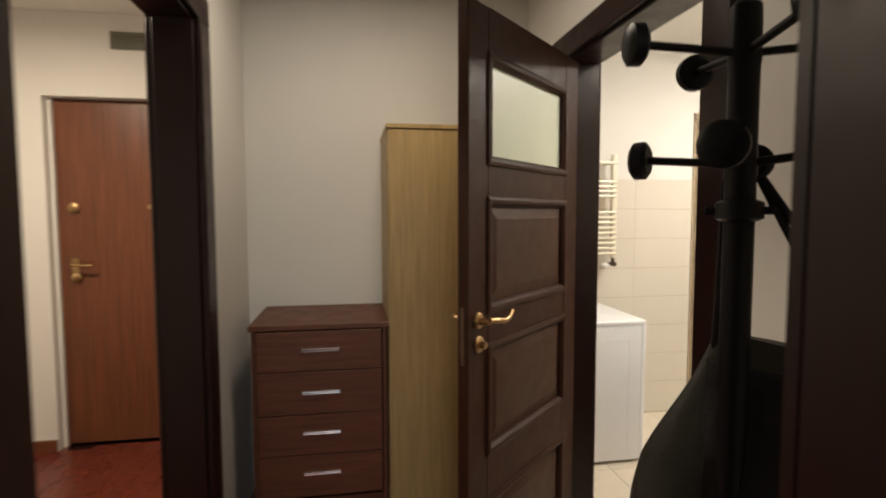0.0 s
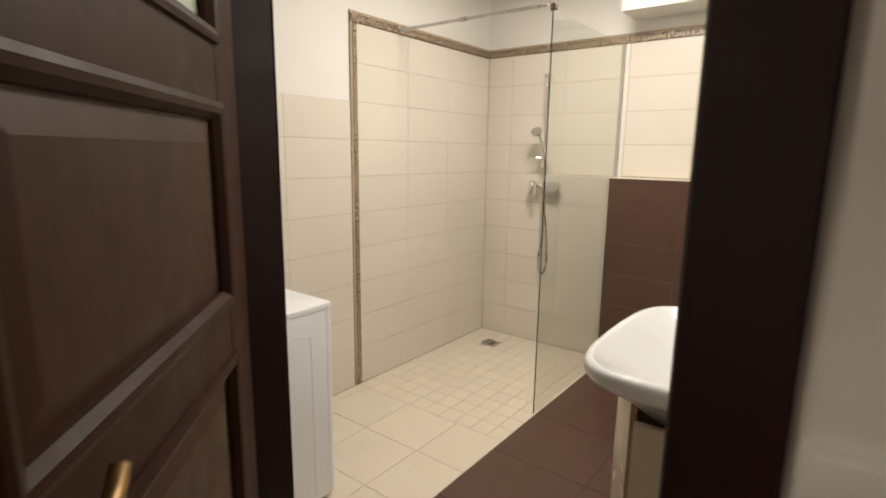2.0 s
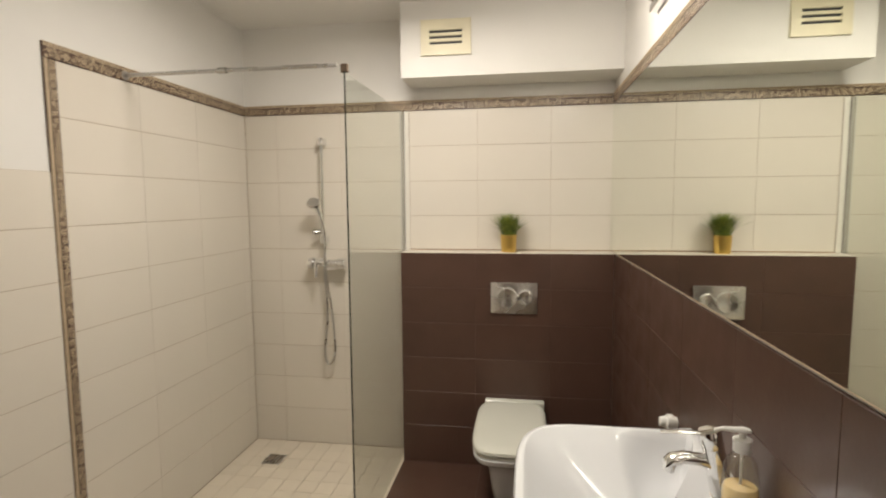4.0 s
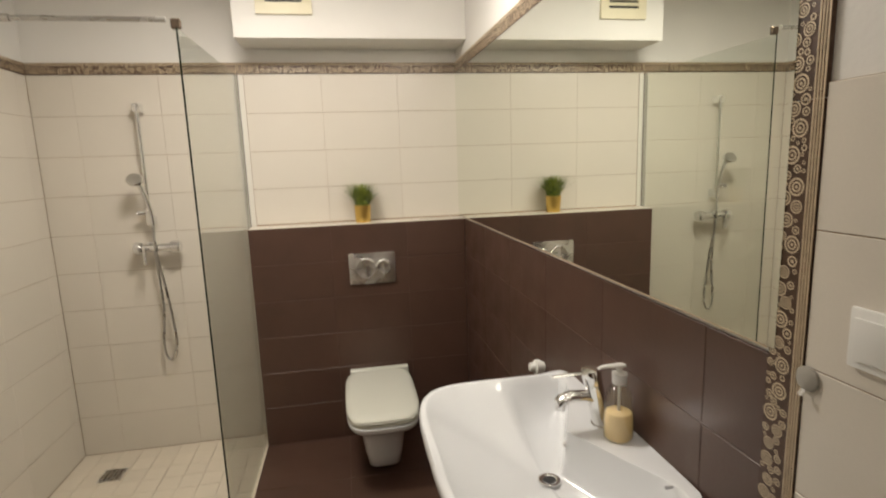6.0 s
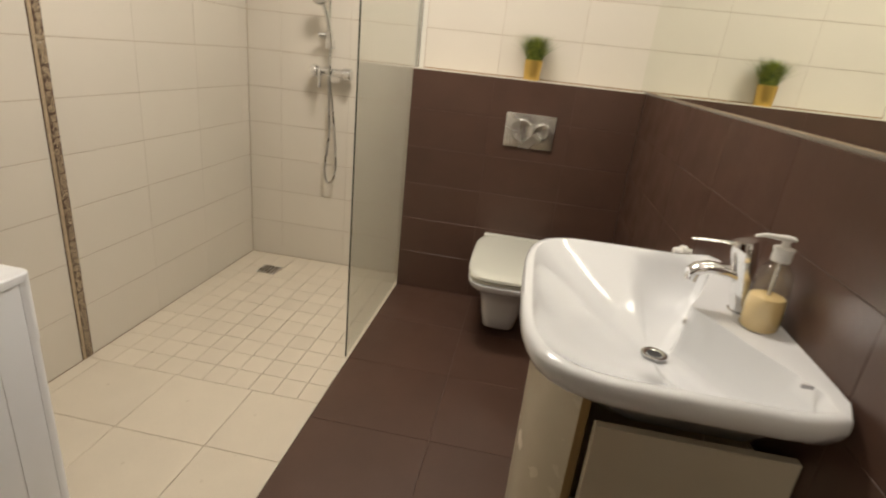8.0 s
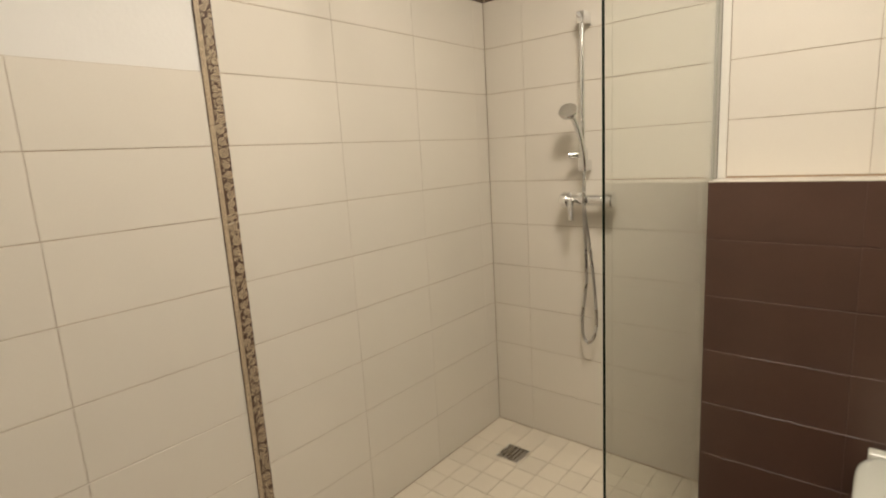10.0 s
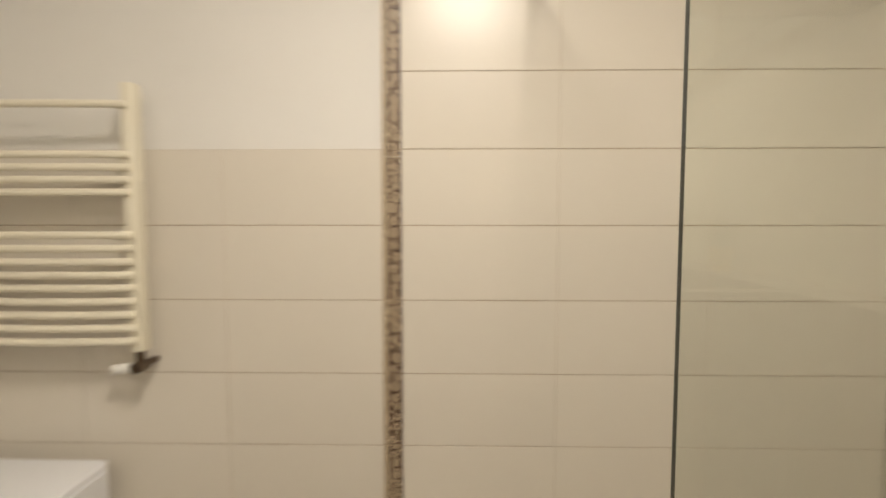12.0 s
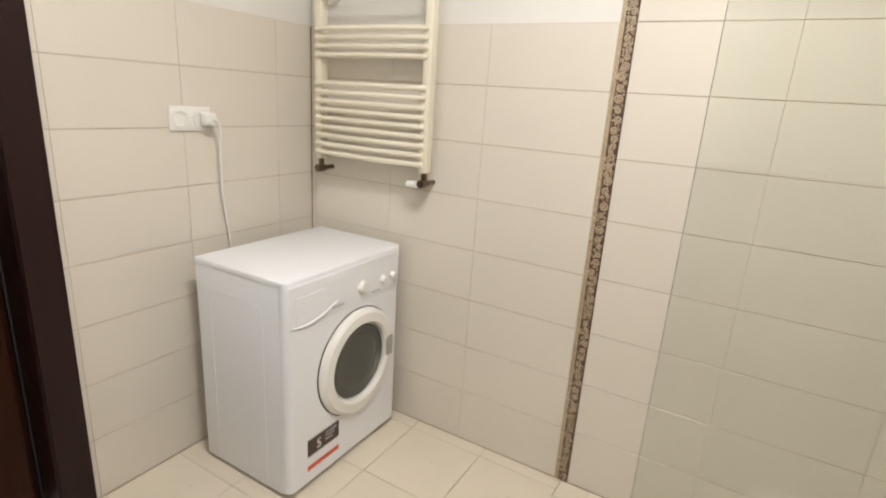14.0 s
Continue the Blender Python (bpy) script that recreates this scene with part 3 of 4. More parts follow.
        hook = part("hook", rod(c + d * 0.018, c + d * (reach - 0.01) + Vector((0, 0, 0.012)), 0.0065, seg=10), BLACK, stand)
        part("knob", lathe([(0, -0.014), (0.023, -0.014), (0.031, -0.008), (0.031, 0.008), (0.023, 0.014), (0, 0.015)], c + d * reach + Vector((0, 0, 0.012)), 18, d), BLACK, hook)

bag = thing("shoulder_bag", (-3.023, -2.552, 0.62), "black fabric shoulder bag hanging from the black coat stand", "bag")
BM_BAG = Matrix.Translation((-2.988, -2.582, 0)) @ Matrix.Rotation(radians(-38.5), 4, "Z")


def bag_shell(grow=0.0, u_min=-1.0, z_top=1.0):
    own = bmesh.new()
    rings = []
    rows = 16
    for i in range(rows + 1):
        t = i / rows * z_top
        z = 0.62 + 0.560 * t
        half = 0.25 * (0.86 + 0.16 * math.sin(math.pi * min(1.0, t * 1.1)) - 0.42 * t ** 2.4) + grow
        thick = 0.085 * (0.30 + 0.85 * math.sin(math.pi * min(1, 0.12 + 0.80 * t))) * (1 - 0.78 * t ** 2.2) + grow + 0.006
        ring = []
        for k in range(36):
            a = 2 * math.pi * k / 36
            ca, sa = math.cos(a), math.sin(a)
            u = half * math.copysign(abs(ca) ** 0.75, ca)
            crease = noise.noise((ca * 2.2, sa * 2.2, z * 6)) + 0.5 * noise.noise((ca * 5, sa * 5 + 3, z * 13))
            v = thick * math.copysign(abs(sa) ** 0.85, sa) * (1 + 0.22 * crease)
            z2 = z + (0.030 * (-u / 0.2) ** 1 if t > 0.9 else 0.0) * (t - 0.9) * 10
            ring.append(own.verts.new((max(u, u_min) + 0.012 * crease, v, z2)))
        rings.append(ring)
    for a, b in zip(rings, rings[1:]):
        for k in range(36):
            own.faces.new((a[k], a[(k + 1) % 36], b[(k + 1) % 36], b[k]))
    own.faces.new(rings[0]), own.faces.new(rings[-1][::-1])
    bmesh.ops.transform(own, matrix=BM_BAG, verts=own.verts)
    return own


part("body", bag_shell(), BAGGREY, bag, smooth=50)
part("cover", bag_shell(0.005, -0.12, 0.93), BAGMAT, bag, "black fabric cover", smooth=50)
for u, top_u in ((-0.110, -0.012), (-0.090, -0.010), (0.075, 0.016), (0.120, 0.018)):
    a, b = BM_BAG @ Vector((u, -0.004, 1.165)), Vector((PX, PY, 0)) + BM_BAG.to_3x3() @ Vector((top_u * 1.6, 0.014, 1.44))
    part("strap", tube([a, a.lerp(b, 0.5) + Vector((0.003, 0.003, 0)), b], 0.0062, 8), BAGMAT, bag, "thin black strap")

# ---- light switches and sockets ----


def plate(name, face, along, w, h, rockers, label, centre, group=""):
    """A wall plate: centre on the wall, face the outward direction, along the width's direction."""
    c, n, a = Vector(centre), Vector(face), Vector(along)
    m = Matrix((a, n, Vector((0, 0, 1)))).transposed().to_4x4()
    m.translation = c
    t = thing(name, c, label, "light switch" if "switch" in name else "socket", group)
    part("frame", box(-w / 2, w / 2, 0, 0.009, -h / 2, h / 2, bevel=0.003, seg=2, m=m), WHITE_PL, t)
    step = w / rockers
    for k in range(rockers):
        x = -w / 2 + step * (k + 0.5)
        if "switch" in name:
            part("rocker", box(x - step / 2 + 0.011, x + step / 2 - 0.011, 0.0092, 0.014, -h / 2 + 0.012, h / 2 - 0.012, bevel=0.002, seg=2, m=m), WHITE_PL, t)
        else:
            part("socket_face", lathe([(0.030, 0), (0.030, 0.004), (0.021, 0.004), (0.020, 0.0006), (0, 0.0005)], c + a * x + n * 0.009, 24, n), WHITE_PL, t)
    return t


plate("light_switch", (-1, 0, 0), (0, -1, 0), 0.086, 0.086, 1, "white plastic light switch on the hall wall beside the door frame", (-2.745, -2.184, 1.058))
plate("wall_socket", (-1, 0, 0), (0, -1, 0), 0.084, 0.084, 1, "white plastic wall socket beside the light switch", (-2.745, -2.304, 1.054))
plate("light_switch", (0, 1, 0), (1, 0, 0), 0.150, 0.080, 2, "white double light switch on beige tiles beside the door", (-2.507, -2.15, 1.290))
plate("double_socket", (1, 0, 0), (0, 1, 0), 0.150, 0.080, 2, "white double wall socket on beige tiles above the washing machine", (-2.60, -0.578, 1.25))
plug = thing("power_cable", (-2.59, -0.53, 1.25), "white plug and cable hanging down to the washing machine", "cable")
part("plug", box(-2.589, -2.545, -0.548, -0.508, 1.228, 1.272, bevel=0.010, seg=3), WHITE_PL, plug)
part("cable", tube([(-2.548, -0.528, 1.25), (-2.535, -0.515, 1.245), (-2.545, -0.50, 1.19), (-2.572, -0.485, 1.0), (-2.578, -0.46, 0.82), (-2.575, -0.44, 0.60), (-2.57, -0.40, 0.35)], 0.004, 8), WHITE_PL, plug)
HKX, HKZ = -2.372, 1.200
hk = thing("towel_hook", (HKX, -2.15, HKZ), "small round greyish suction hook on the tiles", "hook")
part("cup", lathe([(0, 0), (0.019, 0), (0.018, 0.004), (0.009, 0.007), (0, 0.008)], (HKX, -2.149, HKZ + 0.004), 20, (0, 1, 0)), HOOKGREY, hk)
part("peg", rod((HKX, -2.143, HKZ - 0.012), (HKX, -2.135, HKZ - 0.020), 0.004, seg=10, bevel=0.001), CHROME, hk)

# ---- mirror ----
mirror = thing("mirror", (-1.23, -2.15, 1.62), "large frameless wall mirror above brown tiles", "mirror")
part("backing", box(-2.311, -0.004, -2.1555, -2.1505, 1.229, 2.018), DARK, mirror)
part("mirror_glass", box(-2.312, -0.003, -2.150, -2.1455, 1.228, 2.019), MIRROR, mirror, smooth=0)
solo("mirror_trim", box(-2.297, -0.14, -2.1535, -2.1452, 1.2250, 1.2275), DECOR_L, (-2.32, -2.15, 1.212), "thin light trim under the mirror", kind=S)

# ---- mirror lamp, added hall lamp and ceiling lamp ----
ml = thing("mirror_lamp", (-1.6, -2.15, 2.2), "chrome bar lamp with three spots above the wall mirror", "wall lamp")
part("bar", box(-2.30, -0.90, -2.155, -2.125, 2.19, 2.22, bevel=0.004), CHROME, ml)
for lx in (-1.00, -1.60, -2.20):
    part("cap", rod((lx, -2.124, 2.205), (lx, -2.060, 2.245), 0.015, seg=14), CHROME, ml)
# out-of-view body for the added hall light
hl = thing("ceiling_lamp", (-3.55, -1.50, CEILING), "round white ceiling lamp added unseen in the hall", "ceiling lamp")
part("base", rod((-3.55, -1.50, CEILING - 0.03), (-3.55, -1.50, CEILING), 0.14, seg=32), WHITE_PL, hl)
cl = thing("ceiling_lamp", (-1.10, -1.15, CEILING), "round white ceiling lamp, lit", "ceiling lamp")
part("base", rod((-1.10, -1.15, CEILING - 0.03), (-1.10, -1.15, CEILING), 0.14, seg=32), WHITE_PL, cl)

# ---- shower screen ----
screen = thing("shower_screen", (-0.50, -0.978, 0), "clear greenish glass shower screen with a chrome support bar", "shower screen")
g = part("glass_panel", box(-0.9845, -0.022, -0.9815, -0.9745, 0.004, 2.010), GLASS, screen, smooth=0)
g.visible_shadow = False
part("glass_edge", box(-0.9850, -0.9846, -0.9812, -0.9748, 0.004, 2.011), GLASS_EDGE, screen, "dark green polished glass edge", smooth=0)
part("wall_profile", box(-0.0215, -0.0005, -0.987, -0.969, 0.0, 2.012, bevel=0.002), HOOKGREY, screen, "slim grey wall profile")
part("sealant_strip", box(-0.005, -0.0005, -1.014, -0.9875, 1.2195, 2.018, bevel=0.001), SEAL, screen, "white sealant strip beside the glass")
bar = part("support_bar", rod((-0.962, -0.940, 2.043), (-0.962, -0.002, 2.043), 0.0085, seg=14), SATIN, screen)
part("collar", rod((-0.962, -0.47, 2.043), (-0.962, -0.43, 2.043), 0.0125, seg=14, bevel=0.002), SATIN, bar)
part("bracket", box(-0.971, -0.953, -0.988, -0.955, 2.012, 2.046, bevel=0.004), DARKMETAL, screen)
part("wall_flange", rod((-0.962, -0.006, 2.043), (-0.962, 0.006, 2.043), 0.02, seg=18), SATIN, screen)

# ---- shower set ----
sh = thing("shower_set", (-0.05, -0.5, 1.1), "chrome shower rail with hand shower, mixer and looped hose", "shower", move=(0, -0.015, 0.027))
part("rail", rod((-0.055, -0.485, 1.235), (-0.055, -0.485, 1.845), 0.0095, seg=14), CHROME, sh)
for z in (1.255, 1.825):
    part("rail_bracket", box(-0.070, -0.0005, -0.501, -0.469, z - 0.022, z + 0.022, bevel=0.006, seg=2), CHROME, sh)
part("slider", rod((-0.055, -0.485, 1.275), (-0.055, -0.485, 1.325), 0.019, seg=16, bevel=0.003), CHROME, sh)
part("slider_knob", rod((-0.085, -0.435, 1.30), (-0.060, -0.475, 1.30), 0.014, seg=14, bevel=0.003), CHROME, sh)
hs = part("hand_shower", tube([(-0.085, -0.505, 1.235), (-0.090, -0.503, 1.30), (-0.100, -0.492, 1.38), (-0.112, -0.472, 1.448)], 0.0115, 12), CHROME, sh)
part("spray_head", lathe([(0, -0.010), (0.034, -0.010), (0.039, -0.003), (0.036, 0.008), (0.016, 0.022), (0, 0.024)], (-0.132, -0.462, 1.470), 22, (0.75, 0.2, -0.6)), STEEL, hs)
mx = part("mixer_body", rod((-0.07, -0.577, 1.115), (-0.07, -0.435, 1.115), 0.0215, seg=20, bevel=0.003), CHROME, sh)
for y in (-0.565, -0.448):
    part("rosette", lathe([(0, 0), (0.026, 0), (0.024, 0.006), (0.015, 0.010), (0.014, 0.05), (0, 0.05)], (-0.001, y, 1.115), 20, (-1, 0, 0)), CHROME, mx)
part("knob", rod((-0.07, -0.622, 1.115), (-0.07, -0.579, 1.115), 0.034, seg=22, bevel=0.006), CHROME, mx)
part("knob", rod((-0.07, -0.433, 1.115), (-0.07, -0.398, 1.115), 0.034, seg=22, bevel=0.006), CHROME, mx)
part("lever", box(-0.125, -0.100, -0.466, -0.450, 1.035, 1.125, bevel=0.005, seg=2), CHROME, mx)
part("hose", tube([(-0.075, -0.497, 1.095), (-0.075, -0.498, 1.0), (-0.07, -0.503, 0.80), (-0.065, -0.482, 0.62), (-0.062, -0.482, 0.535), (-0.062, -0.505, 0.502), (-0.064, -0.532, 0.535),
                   (-0.070, -0.545, 0.64), (-0.085, -0.528, 0.90), (-0.100, -0.510, 1.08), (-0.088, -0.505, 1.24)], 0.0068, 10, steps=8), SATIN, sh, "corrugated metal shower hose")

dr = thing("floor_drain", (-0.245, -0.235, 0), "small square steel floor drain with slots", "drain")
part("frame", frame_ring(-0.30, -0.19, -0.29, -0.18, 0.008, lambda u, v, d: Vector((u, v, d)), -0.004, 0.003), SATIN, dr)
part("grate", box(-0.292, -0.198, -0.282, -0.188, -0.005, 0.0), DARKMETAL, dr)
for k in range(5):
    part("slot_bar", box(-0.288, -0.202, -0.279 + k * 0.019, -0.268 + k * 0.019, 0.0, 0.0022), SATIN, dr)

# ---- toilet ----
toilet = thing("toilet", (-0.46, -1.625, 0.06), "wall-hung white ceramic toilet with its pale plastic lid closed", "toilet")
TY, TZ = -1.615, 0.355


def toilet_ring(t, z, length, half, x_back, sharp=0.46):
    pts = []
    n = 36
    for k in range(n):
        a = 2 * math.pi * k / n
        ca, sa = math.cos(a), math.sin(a)
        e = sharp if ca < 0 else 0.35
        x = x_back - length / 2 + length / 2 * math.copysign(abs(ca) ** e, ca)
        y = TY + half * math.copysign(abs(sa) ** (0.44 if ca < 0 else 0.36), sa) * (1 - 0.05 * max(0.0, -ca))
        pts.append((x, y, z))
    return pts


def loft(rings, cap0=True, cap1=True):
    own = bmesh.new()
    vr = [[own.verts.new(p) for p in r] for r in rings]
    for a, b in zip(vr, vr[1:]):
        n = len(a)
        for k in range(n):
            own.faces.new((a[k], a[(k + 1) % n], b[(k + 1) % n], b[k]))
    if cap0:
        own.faces.new(vr[0])
    if cap1:
        own.faces.new(vr[-1][::-1])
    return own


part("bowl", loft([toilet_ring(0, z, ln, hf, -0.142) for z, ln, hf in (
    (0.040, 0.40, 0.075), (0.052, 0.435, 0.092), (0.12, 0.45, 0.102), (0.20, 0.465, 0.114), (0.25, 0.50, 0.130), (0.285, 0.54, 0.155), (0.31, 0.60, 0.170),
    (0.335, 0.632, 0.177), (0.352, 0.635, 0.177), (0.357, 0.625, 0.172))]), CERAMIC, toilet, smooth=60)
part("seat", loft([toilet_ring(0, z, ln, hf, -0.195) for z, ln, hf in ((0.3585, 0.565, 0.172), (0.362, 0.578, 0.176), (0.370, 0.578, 0.176), (0.373, 0.570, 0.173))]), LID, toilet, smooth=60)
part("lid", loft([toilet_ring(0, z, ln, hf, -0.190) for z, ln, hf in ((0.3745, 0.575, 0.174), (0.379, 0.587, 0.178), (0.392, 0.585, 0.177), (0.399, 0.565, 0.170), (0.4015, 0.52, 0.150), (0.402, 0.3, 0.09))]), LID, toilet, "pale greyish plastic lid, closed", smooth=60)
part("hinge_block", box(-0.190, -0.146, -1.79, -1.466, 0.3585, 0.404, bevel=0.008, seg=3), LID, toilet)

fp = thing("flush_plate", (-0.145, -1.628, 0.95), "brushed chrome flush plate with two round buttons on brown tiles", "flush plate")
part("plate", box(-0.153, -0.1405, -1.749, -1.496, 0.886, 1.058, bevel=0.003, seg=2), STEEL, fp)
part("button", lathe([(0, 0.004), (0.030, 0.006), (0.052, 0.010), (0.056, 0.006), (0.058, 0)], (-0.1535, -1.585, 0.973), 32, (-1, 0, 0)), STEEL, fp)
part("button", lathe([(0, 0.004), (0.020, 0.006), (0.036, 0.009), (0.040, 0.006), (0.042, 0)], (-0.1535, -1.683, 0.976), 32, (-1, 0, 0)), STEEL, fp)

# ---- plant ----
plant = thing("potted_grass", (-0.075, -1.592, 1.22), "small artificial grass in a shiny gold pot on the ledge", "plant")
part("pot", lathe([(0, 0), (0.039, 0), (0.040, 0.002), (0.0445, 0.092), (0.0455, 0.096), (0.042, 0.096), (0.041, 0.084), (0, 0.082)], (-0.075, -1.590, 1.2195), 28), GOLD, plant, "shiny gold cylindrical pot")
part("soil", lathe([(0, 0.0), (0.038, 0.0), (0, 0.006)], (-0.075, -1.590, 1.303), 16), SOIL, plant)


def grass(cx, cy, cz, count):
    rng = random.Random(5)
    own = bmesh.new()
    for _ in range(count):
        a, r0 = rng.uniform(0, 2 * math.pi), rng.uniform(0, 0.038)
        lean, hgt, w = rng.uniform(0.0, 0.110) * (0.3 + r0 / 0.038), rng.uniform(0.085, 0.155), rng.uniform(0.003, 0.005)
        d, s = Vector((math.cos(a), math.sin(a), 0)), Vector((-math.sin(a), math.cos(a), 0))
        base = Vector((cx, cy, cz)) + d * r0
        prev = None
        for k in range(5):
            t = k / 4
            p = base + d * (lean * t * t) + Vector((0, 0, hgt * (t - 0.12 * t * t)))
            ww = w * (1 - t) + 0.0003
            cur = (own.verts.new(p - s * ww), own.verts.new(p + d * 0.001 * (1 - t)), own.verts.new(p + s * ww))
            if prev:
                own.faces.new((prev[0], prev[1], cur[1], cur[0])), own.faces.new((prev[1], prev[2], cur[2], cur[1]))
            prev = cur
    return own


part("grass", grass(-0.075, -1.592, 1.303, 480), LEAF, plant, "short dense green blades", smooth=60, kind="stuff")

# ---- soffit vent ----
vent = thing("ceiling_vent_grille", (-0.25, -1.27, 2.34), "cream plastic vent grille with three slots on the boxed duct", "vent")
# near-black sheet on the closed duct, standing for the shade inside the slots
part("backing", box(-0.252, -0.2495, -1.385, -1.155, 2.262, 2.42), DARK, vent)
part("frame", frame_ring(-1.40, -1.14, 2.252, 2.43, 0.045, lambda u, v, d: Vector((-0.2505 - d, u, v)), 0.0, 0.014), VENT, vent)
for k in range(4):
    part("slat", box(-0.263, -0.2525, -1.356, -1.184, 2.290 + k * 0.0285, 2.3065 + k * 0.0285, bevel=0.002), VENT, vent)

# ---- basin ----
BX, BY, BZ = -1.860, -1.950, 0.870
basin = thing("washbasin", (BX, -1.90, 0.70), "white glossy ceramic washbasin with a wide deck and curved front", "washbasin")


def outline(a):
    """The rim's outer outline round the drain."""
    ca, sa = math.cos(a), math.sin(a)
    hw = 0.353
    front, back = 0.280, 0.1985
    ys = front if sa > 0 else back
    p = 5.0 if sa > 0 else 14.0
    k = (abs(ca / hw) ** p + abs(sa / ys) ** p) ** (-1 / p)
    x, y = k * ca, k * sa
    if sa > 0:
        y *= 1.0 + 0.05 * (1 - (x / hw) ** 2)
    return x, y


def basin_mesh():
    own = bmesh.new()
    n = 72
    rings = []
    angles = [2 * math.pi * (k + 0.5) / n for k in range(n)]

    def ring(f):
        r = []
        for a in angles:
            x, y, z = f(a)
            r.append(own.verts.new((BX + x, BY + y, z)))
        rings.append(r)

    def inner(a):
        x, y = outline(a)
        w = 0.024
        ln = math.hypot(x, y)
        x, y = x * (ln - w) / ln, y * (ln - w) / ln
        limit = -0.170 + 0.120 * max(0.0, 1 - abs(x) / 0.27)
        if y < limit:
            s = limit / y
            x, y = x * s ** 0.25, limit
        return x, y

    ring(lambda a: (outline(a)[0] * 0.55, outline(a)[1] * 0.62 - 0.04, BZ - 0.165))
    ring(lambda a: (outline(a)[0] * 0.70, outline(a)[1] * (0.74 if math.sin(a) > 0 else 1.0), BZ - 0.105))
    ring(lambda a: (outline(a)[0] * 0.90, outline(a)[1] * (0.90 if math.sin(a) > 0 else 1.0), BZ - 0.062))
    ring(lambda a: (outline(a)[0] * 0.972, outline(a)[1] * (0.972 if math.sin(a) > 0 else 1.0), BZ - 0.043))
    ring(lambda a: (*outline(a), BZ - 0.025))
    ring(lambda a: (outline(a)[0] * 0.996, outline(a)[1] * (0.996 if math.sin(a) > 0 else 1.0), BZ - 0.008))
    ring(lambda a: (outline(a)[0] * 0.980, outline(a)[1] * (0.980 if math.sin(a) > 0 else 1.0), BZ - 0.001))
    for f in (0.4, 0.8):
        ring(lambda a, f=f: (outline(a)[0] * 0.965 * (1 - f) + inner(a)[0] * f, outline(a)[1] * 0.965 * (1 - f) + inner(a)[1] * f, BZ))
    ring(lambda a: (*inner(a), BZ - 0.001))
    depth = 0.125
    for t in (0.96, 0.88, 0.76, 0.62, 0.46, 0.30, 0.16, 0.08):
        def f(a, t=t):
            x, y = inner(a)
            steep = max(0.0, -math.sin(a)) ** 0.7
            prof = 1 - t ** (1.75 + 9 * steep)
            k = t + (1 - t) * 0.0
            return x * k, y * k, BZ - 0.002 - depth * (0.10 * (1 - t) / 1.0 + 0.90 * prof)
        ring(f)
    for a_, b_ in zip(rings, rings[1:]):
        for k in range(n):
            own.faces.new((a_[k], a_[(k + 1) % n], b_[(k + 1) % n], b_[k]))
    own.faces.new(rings[0])
    own.faces.new(rings[-1][::-1])
    for v in own.verts:  # the deck rises a little towards the wall
        if v.co.z > BZ - 0.06:
            v.co.z += 0.012 * max(0.0, min(1.0, (BY - 0.12 - v.co.y) / 0.07))
    return own


part("bowl", basin_mesh(), CERAMIC, basin, smooth=50)
part("drain_ring", lathe([(0.015, 0.001), (0.022, 0.0035), (0.027, 0.0025), (0.028, 0)], (BX - 0.010, BY - 0.004, BZ - 0.1195), 28), CHROME, basin)
# the bowl is closed; a near-black disc stands for the hole's shade
part("drain_hole", lathe([(0, 0), (0.016, 0)], (BX - 0.010, BY - 0.004, BZ - 0.1180), 20), DARK, basin)
part("overflow", lathe([(0, 0.0012), (0.007, 0.001), (0.008, 0)], (BX, BY - 0.048, BZ - 0.036), 16, (0, 1, 0.25)), SATIN, basin, "small dark overflow hole")
part("maker_mark", box(-2.128, -2.124, -2.112, -2.094, BZ + 0.0035, BZ + 0.0095), GREYPRINT, basin)

# ---- tap ----


def loft_tube(stations, seg=16):
    """A tube along +y with an oval section: stations of centre, half width and half height."""
    own = bmesh.new()
    rings = [[own.verts.new((c[0] + w * math.cos(2 * math.pi * k / seg), c[1], c[2] + h * math.sin(2 * math.pi * k / seg))) for k in range(seg)] for c, w, h in stations]
    for a, b in zip(rings, rings[1:]):
        for k in range(seg):
            own.faces.new((a[k], a[(k + 1) % seg], b[(k + 1) % seg], b[k]))
    own.faces.new(rings[0][::-1]), own.faces.new(rings[-1])
    return own


tap = thing("basin_tap", (BX + 0.01, -2.09, BZ), "chrome single-lever basin tap with a short spout", "tap")
TX = BX + 0.006
part("body", tube([(TX, -2.100, BZ - 0.001), (TX, -2.092, BZ + 0.035), (TX, -2.083, BZ + 0.075), (TX, -2.074, BZ + 0.115)], 0.0225, 20), CHROME, tap)
cap = part("cap", lathe([(0.0222, -0.004), (0.0235, -0.002), (0.0235, 0.030), (0.0215, 0.034), (0, 0.035)], (TX, -2.073, BZ + 0.117), 28, (0, 0.22, 1)), CHROME, tap)
part("spout", loft_tube([((TX, -2.088, BZ + 0.070), 0.017, 0.017), ((TX, -2.050, BZ + 0.083), 0.017, 0.014), ((TX, -2.015, BZ + 0.086), 0.019, 0.013), ((TX, -1.990, BZ + 0.079), 0.020, 0.013), ((TX, -1.978, BZ + 0.068), 0.017, 0.011)]), CHROME, tap)
part("aerator", rod((TX, -1.990, BZ + 0.070), (TX, -1.987, BZ + 0.054), 0.0125, seg=18, bevel=0.001), CHROME, tap)
part("lever", loft_tube([((TX, -2.062, BZ + 0.141), 0.010, 0.005), ((TX, -2.030, BZ + 0.143), 0.009, 0.0035), ((TX, -1.995, BZ + 0.142), 0.008, 0.003), ((TX, -1.968, BZ + 0.140), 0.007, 0.0025)]), CHROME, tap)
